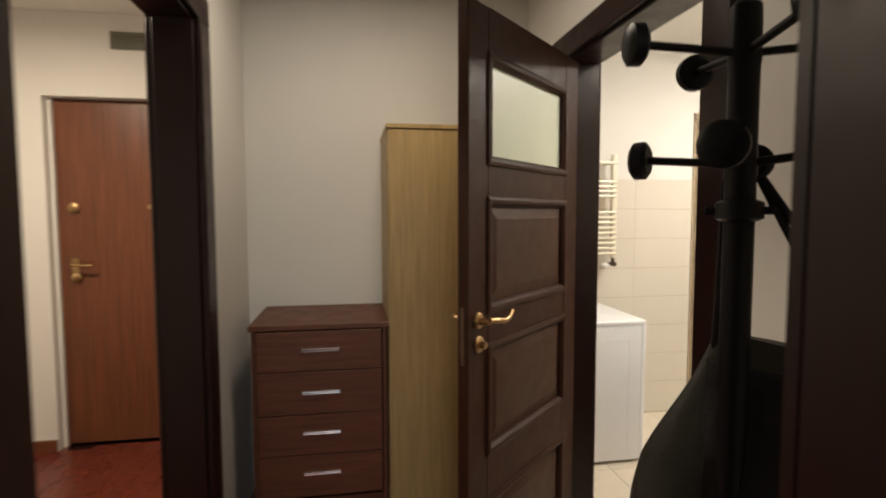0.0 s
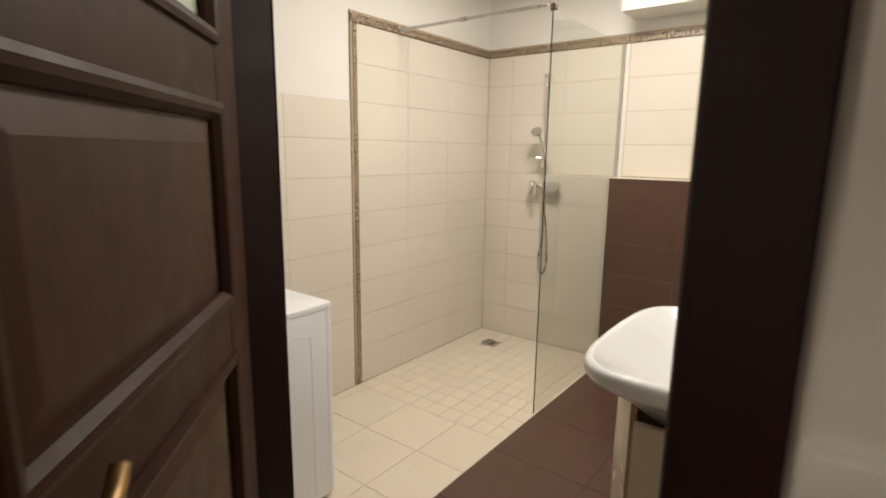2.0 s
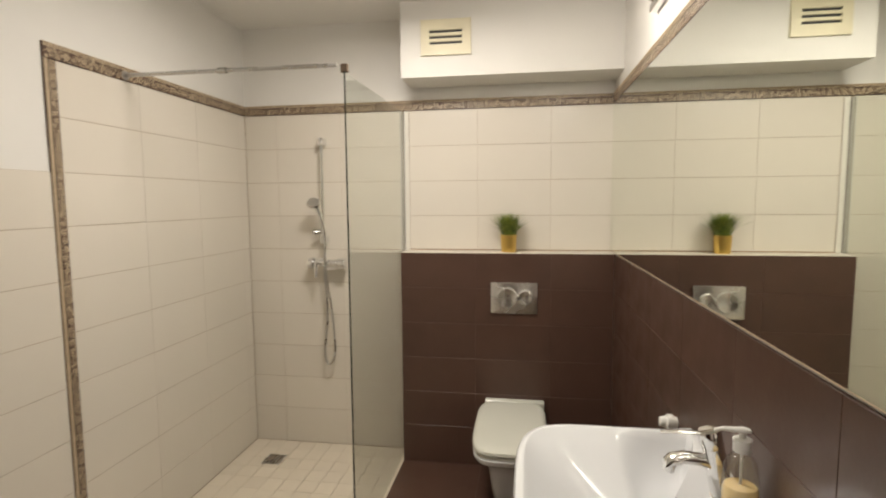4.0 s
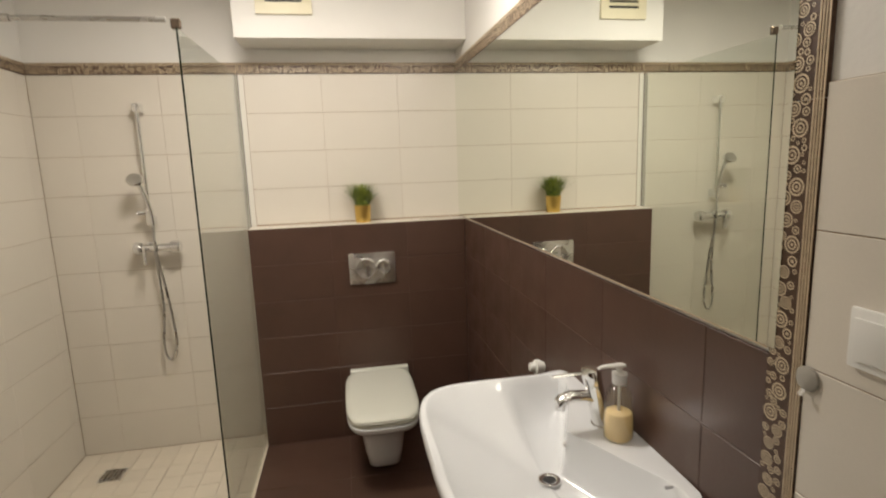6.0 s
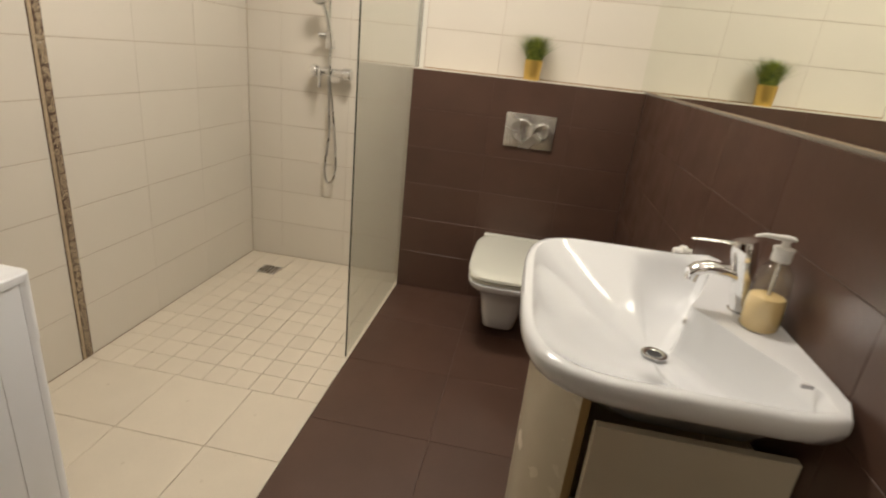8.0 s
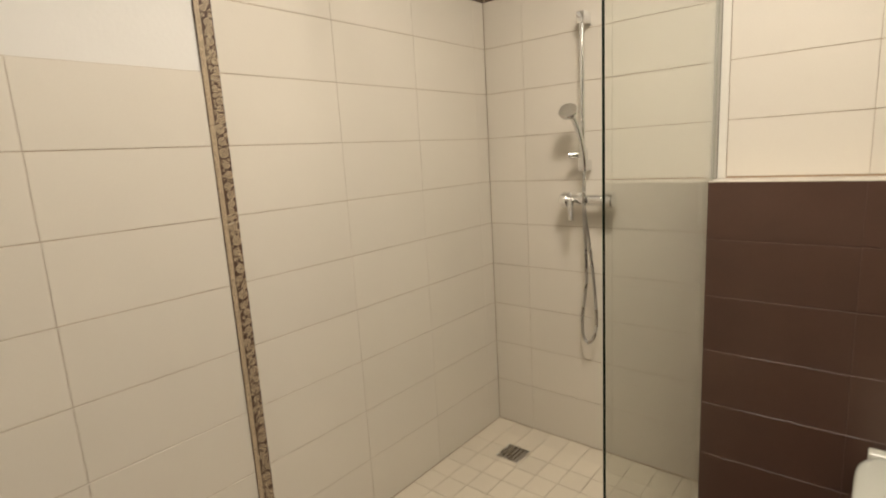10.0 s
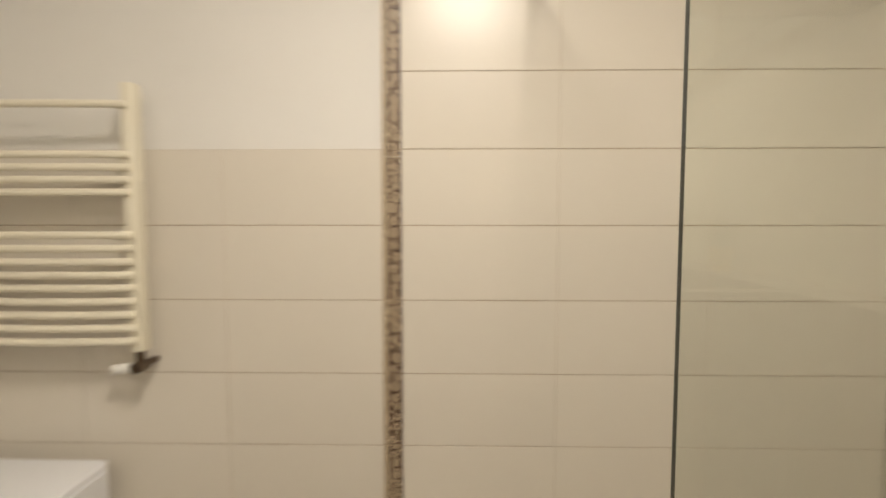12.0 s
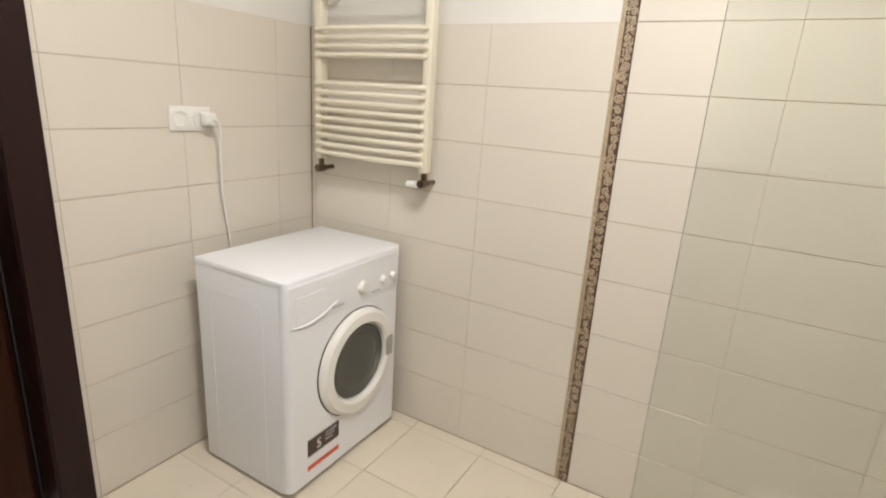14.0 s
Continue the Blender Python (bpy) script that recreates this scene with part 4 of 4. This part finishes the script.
part("base_ring", lathe([(0.022, 0), (0.0275, 0), (0.0275, 0.006), (0.022, 0.008)], (TX, -2.100, BZ - 0.001), 24), CHROME, tap)

# ---- soap bottle ----
SX, SY = -1.925, -2.104
soap = thing("soap_dispenser", (SX, SY, BZ), "clear pump bottle half full of yellowish soap on the basin deck", "soap dispenser")
sb = part("bottle", lathe([(0, 0.001), (0.030, 0.001), (0.034, 0.006), (0.0345, 0.050), (0.033, 0.085), (0.031, 0.110), (0.027, 0.122), (0.019, 0.131), (0.0135, 0.135), (0.0135, 0.142)], (SX, SY, BZ + 0.001), 28), BOTTLE, soap, "clear plastic bottle")
sb.visible_shadow = False
part("soap", lathe([(0, 0.004), (0.029, 0.004), (0.0325, 0.009), (0.0330, 0.050), (0.0322, 0.064), (0.029, 0.070), (0.020, 0.073), (0, 0.072)], (SX, SY, BZ + 0.001), 24), SOAP, soap, "yellowish liquid soap")
pump = part("pump_collar", lathe([(0.0155, 0.140), (0.0165, 0.142), (0.0165, 0.160), (0.0175, 0.161), (0.0175, 0.166), (0.009, 0.168), (0, 0.168)], (SX, SY, BZ), 24), WHITE_PL, soap)
part("dip_tube", rod((SX, SY, BZ + 0.01), (SX, SY, BZ + 0.142), 0.003, seg=8), WHITE_PL, pump)
part("stem", rod((SX, SY, BZ + 0.167), (SX, SY, BZ + 0.180), 0.007, seg=12), WHITE_PL, pump)
part("pump_head", loft_tube([((SX, SY - 0.013, BZ + 0.183), 0.008, 0.004), ((SX, SY, BZ + 0.184), 0.0095, 0.006), ((SX, SY + 0.014, BZ + 0.184), 0.008, 0.005), ((SX + 0.003, SY + 0.036, BZ + 0.184), 0.0055, 0.004), ((SX + 0.004, SY + 0.052, BZ + 0.180), 0.004, 0.003)]), WHITE_PL, pump)

# ---- vanity ----
van = thing("vanity_unit", (-1.845, -1.93, 0), "glossy cream vanity cabinet with angled front under the washbasin", "cabinet", move=(0.030, 0, 0))
part("side", box(-2.152, -2.134, -2.147, -1.812, 0.10, 0.728, bevel=0.001), CREAM_BOARD, van)
part("side", box(-1.676, -1.658, -2.147, -1.776, 0.10, 0.679, bevel=0.001), CREAM_BOARD, van)
part("bottom", box(-2.133, -1.677, -2.138, -1.815, 0.10, 0.118), CREAM_BOARD, van)
part("back", box(-2.133, -1.677, -2.139, -2.132, 0.119, 0.65), CREAM_BOARD, van)


def door_board(points, z0, z1, thick=0.018):
    """An upright curved board along the points of its outer face."""
    own = bmesh.new()
    n = len(points)
    norm = []
    for i in range(n):
        a, b = points[max(i - 1, 0)], points[min(i + 1, n - 1)]
        d = Vector((b[0] - a[0], b[1] - a[1])).normalized()
        norm.append(Vector((d.y, -d.x)))
    cols = []
    for p, nn in zip(points, norm):
        q = (p[0] + nn.x * thick, p[1] + nn.y * thick)
        cols.append([own.verts.new(v) for v in ((*p, z0), (*p, z1), (*q, z1), (*q, z0))])
    for a, b in zip(cols, cols[1:]):
        for i in range(4):
            own.faces.new((a[i], a[(i + 1) % 4], b[(i + 1) % 4], b[i]))
    own.faces.new(cols[0]), own.faces.new(cols[-1][::-1])
    return own


def front_point(t):
    return (-1.879 + 0.225 * t, -1.706 - 0.084 * abs(t) ** 2.6)


for a, b in ((-1.0, -0.012), (0.012, 1.0)):
    d = part("door", door_board([front_point(a + (b - a) * k / 10) for k in range(11)], 0.10, 0.764), CREAM_BOARD, van)
part("edge_band", box(-2.1080, -2.1045, -1.806, -1.790, 0.10, 0.762), BEECH, van, "yellowed edge band")
for fx in (-2.05, -1.67):
    for fy in (-2.12, -1.83):
        part("foot", rod((fx, fy, 0.0), (fx, fy, 0.10), 0.016, seg=12), SATIN, van)

valve = thing("wall_valve", (-1.33, -2.15, 0.81), "white round valve cap on the brown tiled wall", "valve")
part("cap", lathe([(0, 0), (0.020, 0), (0.020, 0.012), (0.026, 0.014), (0.026, 0.030), (0.018, 0.033), (0.014, 0.050), (0, 0.052)], (-1.33, -2.149, 0.81), 24, (0, 1, 0.1)), WHITE_PL, valve)

# ---- radiator ----
rad = thing("towel_radiator", (-2.212, -0.07, 1.1), "cream enamelled ladder towel radiator on the tiled wall", "radiator")
for x in (-2.478, -1.966):
    part("upright", box(x - 0.017, x + 0.017, -0.088, -0.046, 1.098, 1.776, bevel=0.008, seg=2), CREAM, rad)
    for z in (1.162, 1.720):
        part("wall_bracket", rod((x + (0.03 if x < -2.2 else -0.03), -0.085, z), (x + (0.03 if x < -2.2 else -0.03), 0.001 if z < 1.6 else 0.006, z), 0.008, seg=12), CREAM, rad)
for z in (1.720, 1.597, 1.566, 1.535, 1.504, 1.398, 1.364, 1.330, 1.297, 1.264, 1.230, 1.196, 1.162, 1.128):
    part("bar", tube([(-2.484, -0.088, z), (-2.42, -0.098, z), (-2.222, -0.106, z), (-2.030, -0.098, z), (-1.962, -0.088, z)], 0.0098, 10, steps=3), CREAM, rad)
for x in (-2.478, -1.966):
    v = part("valve", rod((x, -0.069, 1.045), (x, -0.069, 1.097), 0.011, seg=14), DARKMETAL, rad, "tarnished metal valve")
    part("elbow", rod((x, -0.069, 1.058), (x, 0.0, 1.058), 0.009, seg=12), DARKMETAL, v)
    part("nut", rod((x, -0.095, 1.058), (x, -0.050, 1.058), 0.016, seg=6), DARKMETAL, v)
part("thermostat_knob", rod((-2.040, -0.069, 1.047), (-1.995, -0.069, 1.052), 0.013, seg=18, bevel=0.003), WHITE_PL, rad, "white thermostat knob")

# ---- washing machine ----


def round_box(x0, x1, y0, y1, z0, z1, radius, top):
    """A box with its two upright front edges rounded, and its upper rim by top."""
    own = box(x0, x1, y0, y1, z0, z1)
    sides = [e for e in own.edges if abs(e.verts[0].co.z - e.verts[1].co.z) > 0.001 and min(v.co.x for v in e.verts) > x1 - 0.0005]
    bmesh.ops.bevel(own, geom=sides, offset=radius, segments=6, profile=0.5, affect="EDGES")
    if top:
        rim = [e for e in own.edges if all(v.co.z > z1 - 0.0005 for v in e.verts)]
        bmesh.ops.bevel(own, geom=rim, offset=top, segments=3, profile=0.5, affect="EDGES")
    return own


wm = thing("washing_machine", (-2.325, -0.335, 0), "white slim front-loading washing machine in the tiled corner", "washing machine")
WX0, WX1, WY0, WY1, WZ = -2.496, -2.064, -0.664, -0.058, 0.801
part("body", box(WX0, WX1 - 0.034, WY0, WY1, 0.018, WZ - 0.020, bevel=0.003, seg=2), ENAMEL, wm)
part("top", round_box(WX0, WX1 - 0.001, WY0 - 0.002, WY1 + 0.002, WZ - 0.0195, WZ, 0.022, 0.005), ENAMEL, wm)
part("front_panel", round_box(WX1 - 0.0335, WX1, WY0 + 0.0005, WY1 - 0.0005, 0.025, 0.640, 0.026, 0.0), ENAMEL, wm)
part("side_moulding", tube([(WX0 + 0.07, WY0 - 0.0002, 0.05), (WX0 + 0.07, WY0 - 0.0002, 0.40), (WX0 + 0.072, WY0 - 0.0002, 0.66), (WX0 + 0.085, WY0 - 0.0002, 0.69), (WX0 + 0.12, WY0 - 0.0002, 0.70),
                            (WX1 - 0.15, WY0 - 0.0002, 0.70), (WX1 - 0.12, WY0 - 0.0002, 0.69), (WX1 - 0.108, WY0 - 0.0002, 0.66), (WX1 - 0.106, WY0 - 0.0002, 0.40), (WX1 - 0.106, WY0 - 0.0002, 0.05)], 0.0011, 6), ENAMEL, wm)
fas = part("control_panel", round_box(WX1 - 0.0335, WX1 + 0.003, WY0 + 0.0005, WY1 - 0.0005, 0.6405, WZ - 0.0198, 0.026, 0.0), ENAMEL, wm)
part("detergent_drawer", box(WX1 + 0.003, WX1 + 0.0042, WY0 + 0.040, WY0 + 0.185, 0.655, 0.742, bevel=0.0008), ENAMEL, fas)
part("detergent_grip", tube([(WX1 + 0.001, WY0 + 0.03, 0.642), (WX1 + 0.005, WY0 + 0.09, 0.638), (WX1 + 0.005, WY0 + 0.16, 0.652), (WX1 + 0.002, WY0 + 0.23, 0.676)], 0.0035, 8), ENAMEL, fas)
part("maker_mark", box(WX1 + 0.004, WX1 + 0.0046, WY0 + 0.205, WY0 + 0.265, 0.655, 0.662), GREYPRINT, fas)
for y, r in ((-0.300, 0.023), (-0.180, 0.014), (-0.118, 0.014)):
    part("knob", lathe([(0, 0.016), (r * 0.75, 0.016), (r * 0.95, 0.012), (r, 0.004), (r * 1.15, 0.0)], (WX1 + 0.004, y, 0.690), 22, (1, 0, 0)), WHITE_PL, fas)
for k in range(3):
    part("button", box(WX1 + 0.004, WX1 + 0.007, -0.245 + k * 0.018, -0.233 + k * 0.018, 0.650, 0.656, bevel=0.001), GREYPRINT, fas)
DY, DZ = -0.318, 0.400
dm = (WX1, DY, DZ)
door_ring = part("door", lathe([(0.147, 0.002), (0.150, 0.020), (0.160, 0.030), (0.192, 0.027), (0.206, 0.014), (0.208, 0.003), (0.206, 0.0)], dm, 48, (1, 0, 0)), WHITE_PL, wm, "round white porthole door")
# a raised black ring draws the shade of the gap round the door
part("door_gap", lathe([(0.206, 0.0002), (0.2105, 0.0012), (0.2125, 0.0002)], dm, 48, (1, 0, 0)), RUBBER, door_ring, "black ring in place of the shaded gap round the door")
part("door_glass", lathe([(0, 0.034), (0.050, 0.030), (0.095, 0.019), (0.125, 0.010), (0.147, 0.008)], (WX1 + 0.003, DY, DZ), 36, (1, 0, 0)), GLASS, door_ring)
part("gasket", lathe([(0.144, 0.0065), (0.128, -0.004), (0.126, -0.011)], (WX1 + 0.001, DY, DZ), 40, (1, 0, 0)), RUBBER, wm, "grey rubber door seal")
# no recess here: the drum's inner shade is put into the disc's colour
part("drum", lathe([(0.143, 0.0035), (0.125, 0.003), (0.110, 0.001), (0, 0.0005)], (WX1 + 0.0005, DY, DZ), 36, (1, 0, 0)), DRUM, wm, "shallow dark disc in place of the shaded steel drum")
part("drum_rim", lathe([(0.104, 0.0012), (0.106, 0.0028), (0.109, 0.0015)], (WX1 + 0.0006, DY, DZ), 36, (1, 0, 0)), DARKMETAL, wm, "dull steel drum rim")
# the grip notch is not cut; grey colour stands for its shade
part("door_grip", box(WX1 + 0.020, WX1 + 0.0325, DY + 0.150, DY + 0.184, DZ - 0.035, DZ + 0.050, bevel=0.006, seg=3), HOOKGREY, door_ring, "raised grey block in place of the shaded grip notch")
sticker = part("energy_sticker", box(WX1 + 0.0001, WX1 + 0.0008, -0.578, -0.418, 0.128, 0.196), INK, wm, "dark brown sticker with a white figure")
part("red_sticker", box(WX1 + 0.0001, WX1 + 0.0008, -0.578, -0.418, 0.072, 0.090), RED, wm, "red printed stripe")
cu = bpy.data.curves.new("digit", "FONT")
cu.body, cu.size, cu.extrude = "5", 0.052, 0.0003
tmp = new("digit", cu)
bpy.context.view_layer.update()
me = bpy.data.meshes.new_from_object(tmp.evaluated_get(bpy.context.evaluated_depsgraph_get()))
bpy.data.objects.remove(tmp)
me.materials.append(WHITE_PL)
dg = new("digit", me)
me.transform(Matrix.Translation(Vector((WX1 + 0.0012, -0.535, 0.142)) - ORIGIN[wm]) @ Matrix(((0, 0, 1), (1, 0, 0), (0, 1, 0))).to_4x4())
dg.parent = wm
for k in range(3):
    part("print_line", box(WX1 + 0.0009, WX1 + 0.0013, -0.490, -0.430 - 0.01 * k, 0.178 - k * 0.014, 0.183 - k * 0.014), GREYPRINT, wm)
for fx in (WX0 + 0.05, WX1 - 0.06):
    for fy in (WY0 + 0.05, WY1 - 0.05):
        part("foot", rod((fx, fy, 0.0), (fx, fy, 0.02), 0.018, seg=14), RUBBER, wm)

# ---- decorative strips ----


def decor(name, length, to, seed, parent, width=0.065):
    """A strip: to(s, w, d) gives the place s along it, w across it and d out of the wall."""
    rng = random.Random(seed)
    plain = width * 0.30
    bm = bmesh.new()

    def quad_box(s0, s1, w0, w1, d0, d1, b):
        v = [b.verts.new(to(s, w, d)) for s, w, d in ((s0, w0, d0), (s1, w0, d0), (s1, w1, d0), (s0, w1, d0), (s0, w0, d1), (s1, w0, d1), (s1, w1, d1), (s0, w1, d1))]
        for f in ((4, 5, 6, 7), (0, 1, 5, 4), (1, 2, 6, 5), (2, 3, 7, 6), (3, 0, 4, 7)):
            b.faces.new([v[i] for i in f])

    piece = 0.40
    s = 0.0
    while s < length - 0.001:
        e = min(s + piece, length)
        quad_box(s + 0.0008, e - 0.0008, 0.0006, width - 0.0006, -0.005, 0.0035, bm)
        s = e
    base = part(name, bm, DECOR, parent, "brown decor strip with cream rings", smooth=0)
    bm = bmesh.new()
    for k in range(4):
        w = 0.0004 + k * plain / 4
        quad_box(0, length, w, w + 0.0022, 0.0033, 0.0048, bm)
    part("line_relief", bm, DECOR_L, base, smooth=0)
    bm = bmesh.new()
    placed = []
    tries = int(length * 2600)
    w0, w1 = plain + 0.001, width - 0.0015
    for i in range(tries):
        r = rng.choice((0.0135, 0.0115, 0.0100)) if i < tries * 0.10 else rng.choice((0.0085, 0.0065)) if i < tries * 0.4 else rng.choice((0.005, 0.0040, 0.0030))
        if w1 - w0 < 2.05 * r:
            continue
        c = (rng.uniform(r, length - r), rng.uniform(w0 + r * 0.85, w1 - r * 0.85))
        if any(abs(c[0] - q[0]) < 0.03 and (c[0] - q[0]) ** 2 + (c[1] - q[1]) ** 2 < (r + q[2] + 0.0003) ** 2 for q in placed) :
            continue
        placed.append((c[0], c[1], r))
        bands = ((1.0, 0.78), (0.58, 0.38), (0.18, 0.0)) if r > 0.0095 else ((1.0, 0.68), (0.34, 0.0)) if r > 0.006 else ((1.0, 0.55),)
        n = 14 if r > 0.006 else 9
        for ro, ri in bands:
            out = [bm.verts.new(to(c[0] + r * ro * math.cos(2 * math.pi * k / n), c[1] + r * ro * math.sin(2 * math.pi * k / n), 0.0052)) for k in range(n)]
            if ri == 0.0:
                bm.faces.new(out)
                continue
            inn = [bm.verts.new(to(c[0] + r * ri * math.cos(2 * math.pi * k / n), c[1] + r * ri * math.sin(2 * math.pi * k / n), 0.0052)) for k in range(n)]
            for k in range(n):
                bm.faces.new((out[k], out[(k + 1) % n], inn[(k + 1) % n], inn[k]))
    part("ring_relief", bm, DECOR_L, base, smooth=0, kind="stuff")
    return base


decor("decor_strip", 2.02, lambda s, w, d: Vector((-1.345 + w, -d, s)), 1, wall_north, width=0.049)
decor("decor_strip", 2.08, lambda s, w, d: Vector((-2.362 + w, -2.1515 + d, s)), 2, wall_south, width=0.064)
decor("decor_band", 1.345, lambda s, w, d: Vector((-s, -d, 2.078 - w)), 3, wall_north, width=0.057)
decor("decor_band", 2.145, lambda s, w, d: Vector((-d, -s - 0.004, 2.078 - w)), 4, wall_east, width=0.057)
decor("decor_band", 2.315, lambda s, w, d: Vector((-s - 0.004, -2.15 + d, 2.078 - w)), 5, wall_south, width=0.057)

# ---- tiles, boards ----
TILE_MESH = {}


def tile_mesh(w, h, t, mat):
    key = (round(w, 3), round(h, 3), round(t, 4), mat.name)
    if key not in TILE_MESH:
        own = bmesh.new()
        c = 0.0008
        lo = [own.verts.new((x, -0.0, z)) for x, z in ((0, 0), (w, 0), (w, h), (0, h))]
        mid = [own.verts.new((x, -(t - c), z)) for x, z in ((0, 0), (w, 0), (w, h), (0, h))]
        top = [own.verts.new((x, -t, z)) for x, z in ((c, c), (w - c, c), (w - c, h - c), (c, h - c))]
        for a, b in ((lo, mid), (mid, top)):
            for i in range(4):
                own.faces.new((a[i], a[(i + 1) % 4], b[(i + 1) % 4], b[i]))
        own.faces.new(top)
        TILE_MESH[key] = tag_mesh(own, "tile", mat)
    return TILE_MESH[key]


def tile(parent, matrix, w, h, t, mat, name="tile"):
    """A tile whose lower left back corner is at matrix; it faces -y there."""
    ob = new(name, tile_mesh(w, h, t, mat))
    ob.parent = parent
    ob.matrix_basis = Matrix.Translation(-ORIGIN[parent]) @ matrix
    return ob


J = 0.0010
JV = 0.0005
RNG = random.Random(11)


def tile_field(parent, us, zs, to, mat, t=0.004, name="tile"):
    """us and zs: the joints' places; to(u, z) gives the matrix of a corner."""
    for u0, u1 in zip(us, us[1:]):
        for z0, z1 in zip(zs, zs[1:]):
            m = to(u0 + JV, z0 + J)
            dip = RNG.uniform(0, 0.0004)
            tile(parent, m @ Matrix.Translation((0, dip, 0)), u1 - u0 - 2 * JV, z1 - z0 - 2 * J, t, mat, name)


def north(u, z):
    return pose(u, 0.004, z)


def east(u, z):
    return pose(0.004, -u, z, 0, 0, -90)


def south(u, z):
    return pose(u, -2.154, z, 0, 0, 180)


def west(u, z):
    return pose(-2.604, u, z, 0, 0, 90)


ROWS_HIGH = [0.0, 0.22, 0.42, 0.62, 0.82, 1.02, 1.22, 1.42, 1.62, 1.82, 2.02]
ROWS_LOW = ROWS_HIGH[:9]
tile_field(wall_north, [-1.2955, -0.882, -0.482, -0.082, -0.001], ROWS_HIGH, north, TILE)
tile_field(wall_north, [-2.598, -2.57, -2.17, -1.77, -1.346], ROWS_LOW, north, TILE)
tile_field(wall_east, [0.001, 0.20, 0.60, 0.968], ROWS_HIGH, east, TILE)
tile_field(wall_east, [1.015, 1.41, 1.82, 2.149], [1.225] + ROWS_HIGH[7:], east, TILE)
tile_field(wall_door, [-1.034, -1.0, -0.60, -0.19, -0.003], ROWS_LOW, west, TILE)
for z0, z1 in zip(ROWS_LOW, ROWS_LOW[1:]):
    tile(wall_south, pose(-2.3635, -2.154, z0 + J, 0, 0, 180), 0.234, z1 - z0 - 2 * J, 0.004, TILE)
ROWS_BROWN = [0.0, 0.22, 0.42, 0.62, 0.82, 1.02, 1.2155]
for u0, u1 in zip([0.142, 0.55, 0.95, 1.35, 1.75, 2.15], [0.55, 0.95, 1.35, 1.75, 2.15, 2.297]):
    for z0, z1 in zip(ROWS_BROWN, ROWS_BROWN[1:]):
        tile(wall_south, pose(-u0 - JV, -2.154, z0 + J, 0, 0, 180), u1 - u0 - 2 * JV, z1 - z0 - 2 * J, 0.004, BROWN)
for u0, u1 in zip([0.989, 1.41, 1.82], [1.41, 1.82, 2.149]):
    for z0, z1 in zip(ROWS_BROWN, ROWS_BROWN[1:]):
        tile(cistern, pose(-0.132, -u0 - JV, z0 + J, 0, 0, -90), u1 - u0 - 2 * JV, z1 - z0 - 2 * J, 0.008, BROWN)


def floor_tile(parent, x0, x1, y0, y1, mat, t=0.006):
    tile(parent, pose(x0 + J, y0 + J, -0.006, -90) @ Matrix.Translation((0, 0, 0)) @ Matrix.Rotation(0, 4, "X"), x1 - x0 - 2 * J, y1 - y0 - 2 * J, t, mat)


def floor_field(parent, xs, ys, mat):
    for x0, x1 in zip(xs, xs[1:]):
        for y0, y1 in zip(ys, ys[1:]):
            # the tile lies with its face up
            m = Matrix(((1, 0, 0, x0 + J), (0, 0, 1, y0 + J), (0, -1, 0, -0.006 - RNG.uniform(0, 0.0003)), (0, 0, 0, 1)))
            tile(parent, m, x1 - x0 - 2 * J, y1 - y0 - 2 * J, 0.006, mat)


floor_field(floor_bath, [-2.598, -2.29, -1.965, -1.64, -1.32], [-0.989, -0.72, -0.39, -0.06, -0.001], TILE_FLOOR)
floor_field(floor_bath, [-2.745, -2.212], [-2.031, -1.64, -1.32, -1.121], TILE_FLOOR)
floor_field(floor_bath, [-2.598, -2.212], [-1.12, -0.989], TILE_FLOOR)
floor_field(floor_bath, [-2.598, -2.212], [-2.149, -2.033], TILE_FLOOR)
floor_field(floor_bath, [-2.212, -1.82, -1.40, -0.98, -0.56, -0.1415], [-2.149, -1.86, -1.44, -0.989], BROWN)
floor_field(floor_bath, [-1.32 + 0.11 * k for k in range(12)] + [-0.11, -0.001], [-0.989, -0.9] + [-0.8 + 0.1 * k for k in range(8)] + [-0.001], TILE_FLOOR)

# floorboards in hall, entrance and room
for k in range(26):
    x0 = -6.29 + 0.135 * k
    if x0 > -2.85:
        break
    y = -6.09 + RNG.uniform(0, 0.8)
    y0 = -6.09
    while y0 < 0.04:
        y1 = min(y, 0.10)
        m = Matrix(((1, 0, 0, x0 + 0.0006), (0, 0, 1, y0 + 0.0006), (0, -1, 0, -0.008), (0, 0, 0, 1)))
        w = min(0.135, -2.748 - x0)
        tile(floor_hall, m, w - 0.0012, y1 - y0 - 0.0012, 0.008, REDWOOD, "floorboard")
        y0, y = y1, y1 + 1.2
slab("baseboard_hall", -4.16, -2.75, -0.615, -0.6005, 0.0, 0.07, WENGE_D, "dark wooden baseboard along the hall wall")
slab("baseboard_entrance", -6.29, -5.385, 0.035, 0.0495, 0.0, 0.07, MAHOG, "dark wooden baseboard in the entrance")
slab("baseboard_hall_east", -2.760, -2.7455, -2.90, -2.165, 0.0, 0.07, WENGE_D, "dark wooden baseboard beside the bathroom door")
